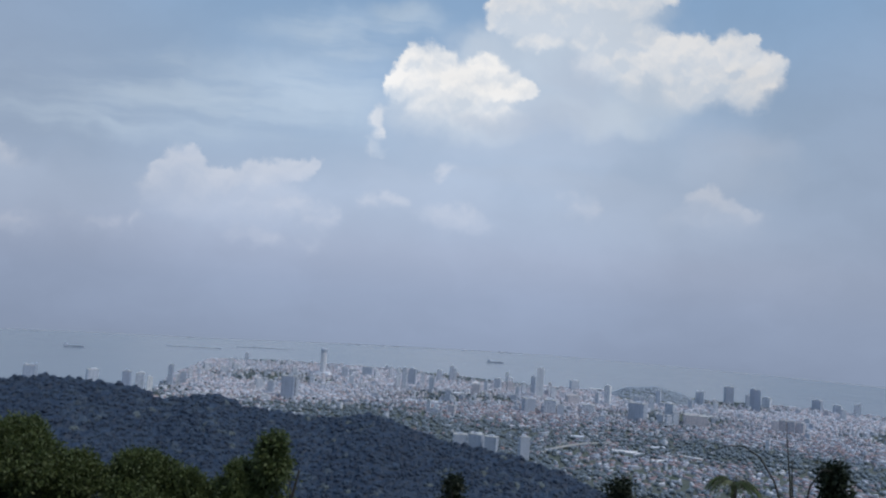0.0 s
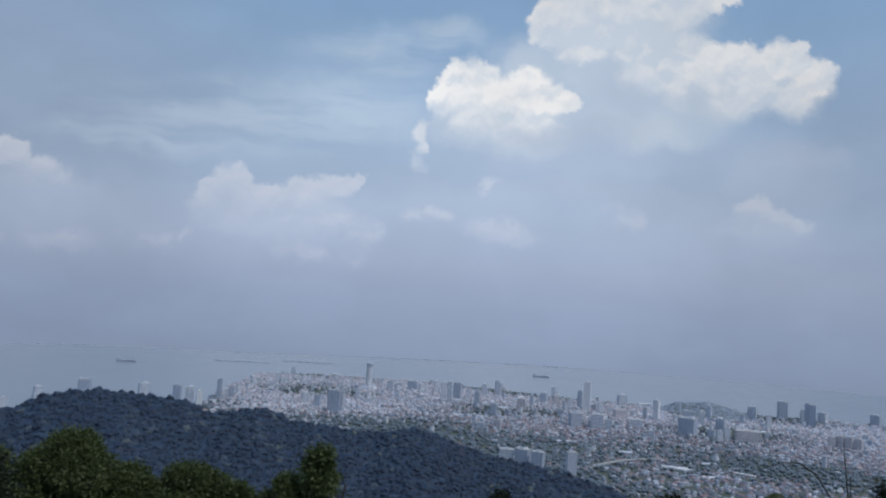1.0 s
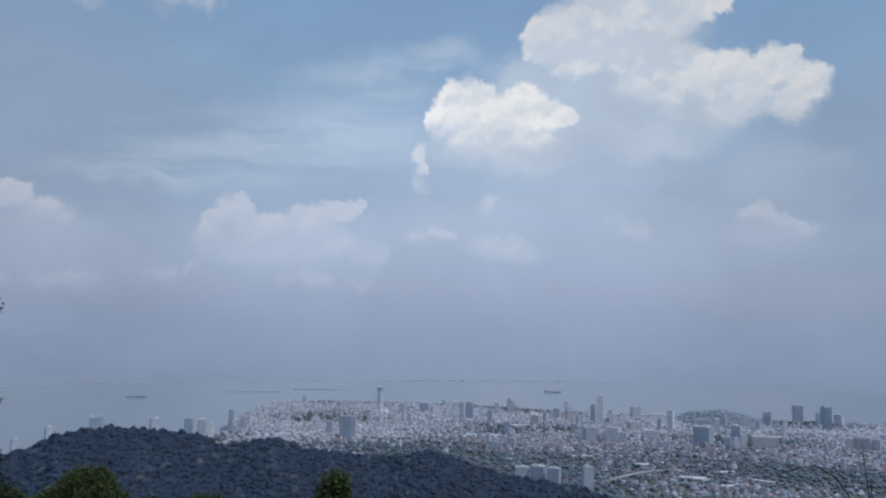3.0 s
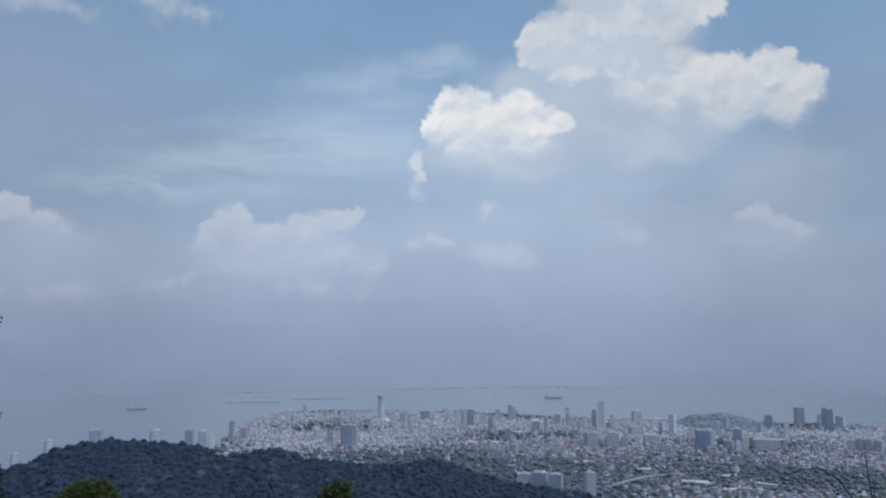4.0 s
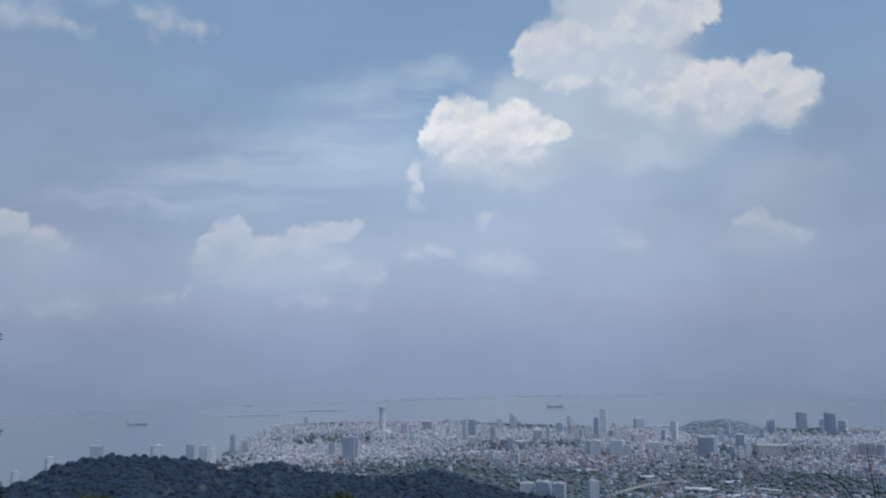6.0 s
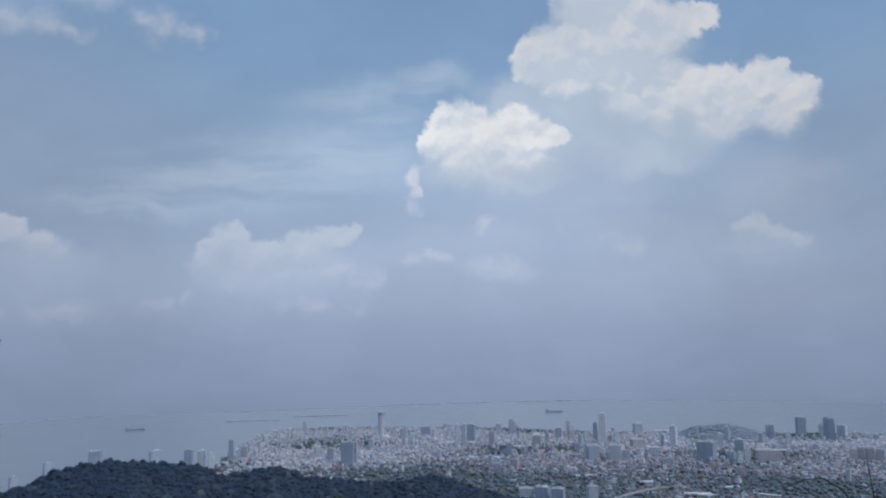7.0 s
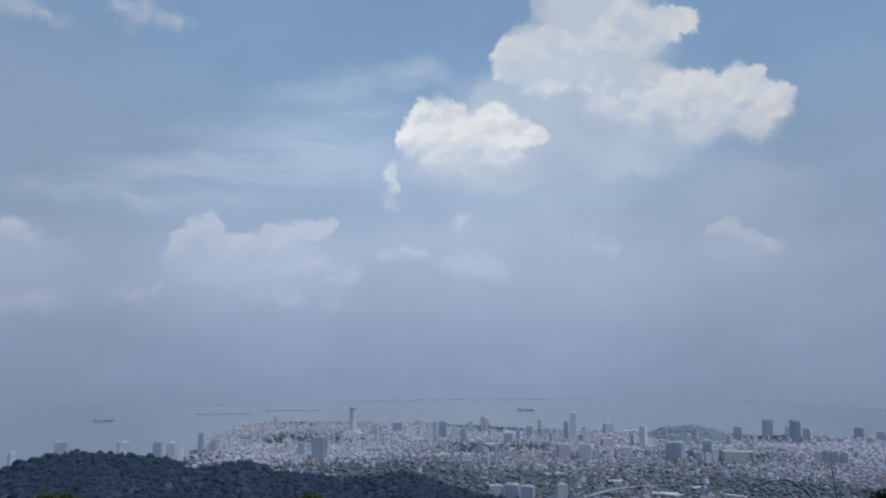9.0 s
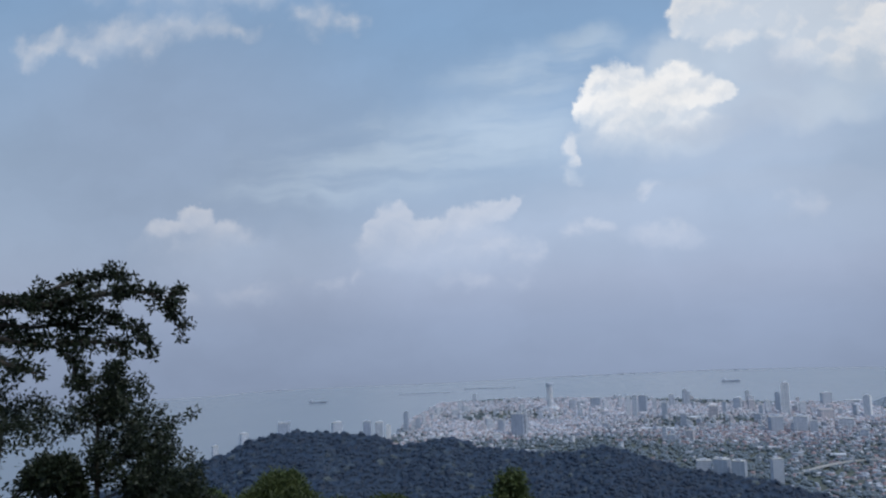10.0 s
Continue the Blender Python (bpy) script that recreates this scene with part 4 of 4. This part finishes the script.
# ---- on the water ----
def ship(x, y, length, heading):
    ob = tagged(new("cargo_ship"), "low cargo ship at anchor on the strait, paled as by haze", "ship", "ships on the strait")
    ob.matrix_world = pose(x, y, 0, 0, 0, heading)
    bm = bmesh.new()
    box(bm, 0, 0, -1, length, length * 0.15, length * 0.07 + 1)
    for v in bm.verts:
        if abs(v.co.x) > length * 0.4:
            v.co.y *= 0.35 if v.co.x > 0 else 0.8
            v.co.x *= 1.0 + 0.06 * (v.co.z > 0)
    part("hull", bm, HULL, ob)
    bm = bmesh.new()
    box(bm, -length * 0.38, 0, length * 0.07, length * 0.12, length * 0.12, length * 0.10)
    house = part("superstructure", bm, PAINT["grey"], ob)
    bm = bmesh.new()
    box(bm, -length * 0.40, 0, length * 0.17, length * 0.03, length * 0.03, length * 0.06)
    part("funnel", bm, HULL, house)
    for k in (-0.15, 0.08, 0.30):
        bm = bmesh.new()
        box(bm, length * k, 0, length * 0.07, length * 0.17, length * 0.11, length * 0.018)
        part("hatch", bm, PAINT["grey"], ob)
    return ob


ship(-1233, 3230, 76, 8)
ship(556, 3940, 82, -2)


def breakwater(x, y, length, heading):
    rng = np.random.default_rng(int(abs(x)))
    n = 160
    u = rng.uniform(-0.5, 0.5, n) * length
    a = radians(heading)
    c = np.stack([x + u * math.cos(a) + rng.normal(0, 4, n), y + u * math.sin(a) + rng.normal(0, 5, n), np.full(n, 0.5)], -1)
    v, f = clumps(rng, c, rng.uniform(3, 7, n), 1, 0.6, 0.2)
    tagged(arrays("breakwater", v, f, [ROCK]), "long low rubble breakwater in the strait, paled as by haze", "breakwater")


breakwater(-855, 3609, 230, 12)
breakwater(-582, 3835, 250, 8)


# ---- the lookout's own trees ----
def tube(bm, points, radii, sides=7):
    """A tapering round branch along points."""
    pts = [Vector(p) for p in points]
    rings = []
    for k, p in enumerate(pts):
        d = (pts[min(k + 1, len(pts) - 1)] - pts[max(k - 1, 0)]).normalized()
        side = d.orthogonal().normalized()
        other = d.cross(side)
        rings.append([bm.verts.new(p + (side * math.cos(a) + other * math.sin(a)) * radii[k]) for a in (2 * math.pi * q / sides for q in range(sides))])
    for lo, hi in zip(rings, rings[1:]):
        dots = [sum((lo[q].co - hi[(q + s) % sides].co).length for q in range(sides)) for s in range(sides)]
        s = dots.index(min(dots))
        for q in range(sides):
            bm.faces.new((lo[q], lo[(q + 1) % sides], hi[(q + 1 + s) % sides], hi[(q + s) % sides]))
    bm.faces.new(rings[0][::-1]), bm.faces.new(rings[-1])


def leaves(name, rng, centres, spread, per, length, mat, parent, droop=0.25):
    """Small folded leaves in tufts round the centres."""
    c = np.repeat(np.asarray(centres, float), per, 0)
    n = len(c)
    off = rng.standard_normal((n, 3)) * np.asarray(spread)
    p = c + off
    d = off / (np.linalg.norm(off, axis=1, keepdims=True) + 1e-6) + rng.standard_normal((n, 3)) * 0.7
    d[:, 2] -= droop
    d /= np.linalg.norm(d, axis=1, keepdims=True)
    s = np.cross(d, rng.standard_normal((n, 3)))
    s /= np.linalg.norm(s, axis=1, keepdims=True)
    u = np.cross(s, d)
    ln = (length * rng.uniform(0.6, 1.25, n))[:, None]
    mid = p + d * ln * 0.45
    wd = ln * 0.24
    v = np.stack([p, mid + s * wd + u * wd * 0.35, p + d * ln, mid - s * wd + u * wd * 0.35], 1).reshape(-1, 3)
    b = (np.arange(n) * 4)[:, None]
    f = np.concatenate([b + np.array([[0, 1, 2]]), b + np.array([[0, 2, 3]])], 0)
    return arrays(name, v, f, [mat], parent=parent)


def wander(rng, start, way, length, steps=5, bend=0.25, lift=0.05):
    p, d, out = np.array(start, float), np.array(way, float), [np.array(start, float)]
    d /= np.linalg.norm(d)
    for k in range(steps):
        d = d + rng.standard_normal(3) * bend + np.array([0, 0, lift])
        d /= np.linalg.norm(d)
        p = p + d * length / steps
        out.append(p.copy())
    return out


def small_tree(x, y, top, rx, height, label, seed, mat, leaf=0.13, tufts=120, per=26, sparse=1.0, peak=0.0):
    """A bushy hillside tree: a trunk from the slope, limbs, and a crown of leaf tufts with gaps."""
    rng = np.random.default_rng(seed)
    g = float(land(np.array([x]), np.array([y]))[0]) - 0.3
    ob = tagged(new("hillside_tree"), label, "tree", "trees below the lookout")
    ob.location = (x, y, g)
    h = top - g
    bm = bmesh.new()
    tr = wander(rng, (0, 0, 0), (0.05, 0, 1), h * 0.9, 7, 0.06, 0.05)
    tube(bm, tr, np.linspace(0.11, 0.02, len(tr)))
    part("trunk", bm, BARK, ob)
    centres = []
    for k in range(9):
        f = rng.uniform(0.35, 0.95)
        start = tr[int(f * (len(tr) - 1))]
        a = rng.uniform(0, 2 * np.pi)
        br = wander(rng, start, (math.cos(a), math.sin(a), 0.7), rx * rng.uniform(0.7, 1.1), 4, 0.2, 0.08)
        bm = bmesh.new()
        tube(bm, br, np.linspace(0.035, 0.008, len(br)), 5)
        part("limb", bm, BARK, ob)
        centres += [br[-1], br[-2]]
    # an uneven crown: a dome of leafy heads, or heads stacked up a leader
    lobes = [(0, 0, h - height * 0.52, rx * 0.75, height * 0.40)]
    for k in range(20):
        a = rng.uniform(0, 2 * np.pi)
        if peak:
            f = rng.random()
            q = rx * (0.85 - 0.6 * f) * rng.uniform(0.3, 1.0)
            lobes.append((math.cos(a) * q, math.sin(a) * q, h - height * (1 - f) * 0.9 - rx * 0.15, rx * rng.uniform(0.16, 0.34), rx * rng.uniform(0.14, 0.26)))
        else:
            t = rng.uniform(0.0, 1.25)
            lr = rx * rng.uniform(0.22, 0.36)
            lh = lr * 0.8
            lz = h - height * 0.55 + math.cos(t) * (height * 0.55 - lh) + rng.normal(0, 0.05) * height
            lobes.append((math.cos(a) * math.sin(t) * rx * 0.8, math.sin(a) * math.sin(t) * rx * 0.8, min(lz, h - lh), lr, lh))
    if peak:
        lobes[0] = (0, 0, h - height * 0.7, rx * 0.6, height * 0.3)
    # dark filler clumps close the crown, its inner shade put into their colour
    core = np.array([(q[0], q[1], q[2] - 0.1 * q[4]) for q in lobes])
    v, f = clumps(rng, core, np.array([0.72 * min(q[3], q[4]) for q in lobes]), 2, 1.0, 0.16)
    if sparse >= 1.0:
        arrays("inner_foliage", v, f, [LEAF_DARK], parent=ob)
    for k in range(tufts):
        lx, ly, lz, lr, lh = lobes[k % len(lobes)]
        v = rng.standard_normal(3)
        v /= np.linalg.norm(v)
        v *= rng.uniform(0.7, 1.0)
        centres.append(np.array([lx + v[0] * lr, ly + v[1] * lr, lz + v[2] * lh]))
    centres = [c for c in centres if c[2] > 0.3 and rng.random() < sparse]
    leaves("crown", rng, centres, leaf * 0.85, per, leaf, mat, ob)
    return ob


small_tree(-8.05, 18.3, 296.60, 1.50, 3.6, "broad bushy green tree with small leaves on the slope", 1, LEAF, 0.085, 1700, 40)
small_tree(-6.75, 18.5, 295.85, 0.75, 2.6, "low bushy tree on the shoulder of a broader one", 11, LEAF, 0.085, 700, 40)
small_tree(-5.35, 18.5, 295.98, 1.00, 2.8, "low rounded green tree on the slope", 2, LEAF, 0.085, 1000, 40)
small_tree(-4.25, 18.6, 295.60, 0.55, 2.2, "low round bush at the end of a row", 12, LEAF, 0.085, 500, 40)
small_tree(-2.32, 18.4, 296.68, 0.56, 1.9, "slender sapling with large loose leaves", 3, LEAF, 0.12, 300, 26, 0.95, 0.5)
small_tree(-3.05, 18.6, 295.85, 0.62, 2.0, "low rounded green tree beside a sapling", 4, LEAF, 0.085, 620, 40)
small_tree(2.36, 23.88, 294.95, 0.7, 2.4, "low dark green tree on the slope", 5, LEAF_DARK, 0.12, 160, 36, 1.0, 0.5)
small_tree(7.21, 22.89, 295.25, 0.7, 2.4, "low dark green tree on the slope", 6, LEAF_DARK, 0.12, 160, 36, 1.0, 0.5)
small_tree(7.30, 12.20, 297.80, 0.30, 2.0, "slim dark green bush by the lookout", 7, LEAF_DARK, 0.10, 160, 34, 1.0, 0.4)
small_tree(-9.85, 18.0, 296.20, 0.8, 3.0, "bushy green tree beside a broader one", 8, LEAF, 0.085, 800, 40)


def fan_palm(x, y, top):
    """A short palm whose pleated fronds arch out and hang in strips."""
    rng = np.random.default_rng(71)
    g = float(land(np.array([x]), np.array([y]))[0]) - 0.3
    ob = tagged(new("fan_palm"), "small palm with drooping split green fronds on the slope", "palm", "trees below the lookout")
    ob.location = (x, y, g)
    h = top - g - 0.25
    bm = bmesh.new()
    tube(bm, [(0, 0, 0), (0.04, 0, h * 0.5), (0, 0, h)], [0.10, 0.08, 0.07], 8)
    part("trunk", bm, BARK, ob)
    for k in range(16):
        a = 2 * math.pi * k / 16 + rng.normal(0, 0.1)
        out = Vector((math.cos(a), math.sin(a), 0))
        rise = rng.uniform(0.10, 0.30)
        spine = [Vector((0, 0, h)) + out * (0.62 * u) + Vector((0, 0, rise * math.sin(u * 2.2) - 0.40 * u * u)) for u in np.linspace(0, 1, 7)]
        bm = bmesh.new()
        tube(bm, spine, np.linspace(0.012, 0.004, 7), 4)
        frond = part("frond", bm, BARK, ob)
        side = Vector((-out.y, out.x, 0))
        bm = bmesh.new()
        for p, q in zip(spine[1:], spine[2:]):
            for e in (0.0, 0.5):
                root = p.lerp(q, e)
                for sgn in (-1, 1):
                    tip = root + side * sgn * 0.16 + out * 0.10 + Vector((0, 0, -rng.uniform(0.10, 0.22)))
                    bm.faces.new([bm.verts.new(w) for w in (root, root + out * 0.035 + side * sgn * 0.05, tip, root - out * 0.01 + side * sgn * 0.06)])
        part("leaf_strips", bm, LEAF, frond)


fan_palm(8.55, 18.5, 296.38)


# ---- the tall trees beside the lookout ----
BEARING = 32.0


def spreading_tree():
    rng = np.random.default_rng(61)
    ob = tagged(new("spreading_tree"), "tall dark tree with long level boughs and loose leaf tufts", "tree")
    ob.matrix_world = pose(0, 0, 300, 0, 0, BEARING)
    bm = bmesh.new()
    tube(bm, [(-4.9, 16.0, -8.0), (-4.7, 16.0, -5.0), (-4.5, 15.9, -2.6), (-4.2, 15.9, -1.2), (-4.3, 16.0, 0.6)], [0.26, 0.22, 0.18, 0.15, 0.09], 10)
    part("trunk", bm, BARK, ob)
    crotch = (-3.3, 15.9, 0.1)
    boughs = [
        [(-4.2, 15.9, -1.2), crotch, (-2.6, 15.9, 0.78), (-2.0, 15.9, 0.64), (-1.5, 16.0, 0.60), (-0.9, 16.0, 0.55), (-0.45, 16.0, 0.30), (-0.15, 16.1, 0.02), (0.0, 16.1, -0.35)],
        [(-2.6, 15.9, 0.72), (-2.0, 16.1, 0.80), (-1.65, 16.1, 1.02), (-1.2, 16.2, 1.18), (-0.75, 16.2, 1.28), (-0.5, 16.1, 1.12)],
        [(-2.0, 15.9, 0.64), (-1.35, 15.8, 0.78), (-0.7, 15.7, 0.86), (-0.1, 15.8, 0.88), (0.26, 15.9, 0.70), (0.36, 15.9, 0.40), (0.54, 15.9, 0.04)],
        [(0.26, 15.9, 0.70), (0.36, 15.9, 0.86), (0.48, 15.9, 0.95)],
        [crotch, (-2.55, 16.2, 0.35), (-2.1, 16.2, 0.28), (-1.55, 16.2, 0.32), (-1.1, 16.2, 0.34)],
        [crotch, (-2.55, 16.0, 0.10), (-2.1, 15.9, -0.02), (-1.65, 15.9, -0.10), (-1.3, 15.9, -0.40)],
        [(-1.65, 15.9, 0.0), (-1.1, 16.0, -0.02), (-0.62, 16.0, -0.05), (-0.48, 16.0, -0.28)],
        [crotch, (-2.55, 15.8, -0.30), (-2.15, 15.8, -0.46), (-1.95, 15.8, -0.55)],
        [(-1.3, 15.9, -0.40), (-1.36, 15.9, -0.70), (-1.12, 15.9, -0.86)],
    ]
    tips = []
    for b in boughs:
        bm = bmesh.new()
        tube(bm, b, np.linspace(0.06, 0.012, len(b)), 6)
        bough = part("bough", bm, BARK, ob)
        for k in range(1, len(b)):
            span = math.dist(b[k - 1], b[k])
            for q in range(max(2, round(span * 18))):
                f = rng.random()
                start = np.array(b[k - 1]) * (1 - f) + np.array(b[k]) * f
                tw = wander(rng, start, (rng.normal(0.25, 0.6), rng.normal(0, 0.5), rng.normal(0.05, 0.5)), rng.uniform(0.10, 0.27), 3, 0.3, 0.02)
                bm = bmesh.new()
                tube(bm, tw, np.linspace(0.010, 0.004, len(tw)), 4)
                part("twig", bm, BARK, bough)
                tips += [tw[-1], tw[-2]]
    leaves("crown", rng, tips, (0.045, 0.045, 0.032), 17, 0.105, LEAF_DARK, ob, 0.1)


spreading_tree()


def conical_tree():
    rng = np.random.default_rng(62)
    ob = tagged(new("conical_tree"), "slim dark tree with a leafy cone on a thin trunk", "tree")
    ob.matrix_world = pose(0, 0, 300, 0, 0, BEARING)
    bm = bmesh.new()
    trunk = [(-0.95, 15.9, -7.6), (-0.94, 15.9, -4.0), (-0.94, 15.9, -2.8), (-0.95, 15.9, -2.0), (-0.93, 15.9, -1.4), (-0.76, 15.9, -0.85), (-0.58, 15.9, -0.45)]
    tube(bm, trunk, [0.070, 0.055, 0.046, 0.040, 0.028, 0.016, 0.008], 8)
    part("trunk", bm, BARK, ob)

    def edge(z):
        """How far the leafy side reaches from the trunk at height z."""
        d = -0.5 - z
        return 0.36 + 0.78 * d - 0.06 * d * d + 0.08 * math.sin(z * 7.0)
    tufts = []
    for k in range(70):
        z = -0.6 - 3.9 * math.sqrt(rng.random())
        a = rng.uniform(-1.9, 1.9)
        reach = edge(z) * rng.uniform(0.75, 1.03) * max(0.3, math.cos(a * 0.55))
        br = wander(rng, (-0.90 + 0.3 * smooth(z, -1.4, -0.5), 15.9, z - 0.2), (math.cos(a), math.sin(a), 0.22), reach, 4, 0.10, 0.03)
        bm = bmesh.new()
        tube(bm, br, np.linspace(0.014, 0.004, len(br)), 4)
        part("limb", bm, BARK, ob)
        for q in range(1 if z > -1.3 else 2, 5):
            for e in range(4):
                tufts.append(br[q] + rng.standard_normal(3) * (0.08, 0.10, 0.08))
    for k in range(820):
        z = -0.55 - 3.9 * math.sqrt(rng.random())
        reach = edge(z)
        tufts.append(np.array((-0.88 + 0.2 * smooth(z, -1.4, -0.5) + reach * rng.uniform(0.15 if z > -1.3 else 0.32, 1.0), 15.9 + rng.normal(0, 0.2 + reach * 0.25), z + 0.10 * rng.standard_normal())))
    for k in range(110):
        z = rng.uniform(-1.45, -0.42)
        tufts.append(np.array((-0.70 + 0.12 * (z + 0.9) + rng.normal(0, 0.07 + 0.16 * (-0.42 - z)), 15.9 + rng.normal(0, 0.15), z)))
    # thin sprays on the open side of the trunk
    for k in range(9):
        z = rng.uniform(-2.1, -0.7)
        br = wander(rng, (-0.93, 15.9, z), (-1, rng.normal(0, 0.5), rng.normal(0.1, 0.4)), rng.uniform(0.25, 0.6), 4, 0.25, 0.0)
        bm = bmesh.new()
        tube(bm, br, np.linspace(0.010, 0.004, len(br)), 4)
        part("limb", bm, BARK, ob)
        tufts += [br[2], br[3], br[4], br[4] + rng.standard_normal(3) * 0.07]
    tufts += [np.array((0.34 + 0.085 * k, 15.9, -1.58 + 0.035 * k)) for k in range(6)]
    leaves("crown", rng, tufts, 0.055, 24, 0.085, LEAF_DARK, ob, 0.2)


conical_tree()
small_tree(-11.05, 12.2, 299.42, 1.55, 3.2, "dark leafy tree with open foliage", 9, LEAF_DARK, 0.085, 800, 15, 0.85)
small_tree(-9.36, 11.9, 298.02, 0.66, 2.2, "low dark bush under taller trees", 10, LEAF_DARK, 0.09, 320, 44)


def bare_stems():
    """Leafless stems that spring from one root and arch over."""
    ob = tagged(new("arching_stems"), "thin bare dark stems arching from one root", "plant")
    ob.matrix_world = pose(0, 0, 300, 0, 0, -28.0)
    y0 = 9.0
    for pts in ([(0.10, y0, -3.5), (0.06, y0, -1.9), (0.02, y0, -1.5), (-0.02, y0, -1.10)],
                [(0.08, y0, -3.5), (0.02, y0, -2.0), (-0.12, y0, -1.62), (-0.26, y0, -1.40), (-0.42, y0 - 0.05, -1.30), (-0.58, y0 - 0.1, -1.31), (-0.80, y0 - 0.1, -1.42)],
                [(0.12, y0, -3.5), (0.16, y0, -2.0), (0.22, y0, -1.62), (0.32, y0, -1.44), (0.42, y0, -1.43)],
                [(0.10, y0, -3.5), (0.09, y0, -2.0), (0.05, y0, -1.6), (0.045, y0, -1.38)]):
        bm = bmesh.new()
        tube(bm, pts, np.linspace(0.014, 0.004, len(pts)), 6)
        part("stem", bm, BARK, ob)


bare_stems()
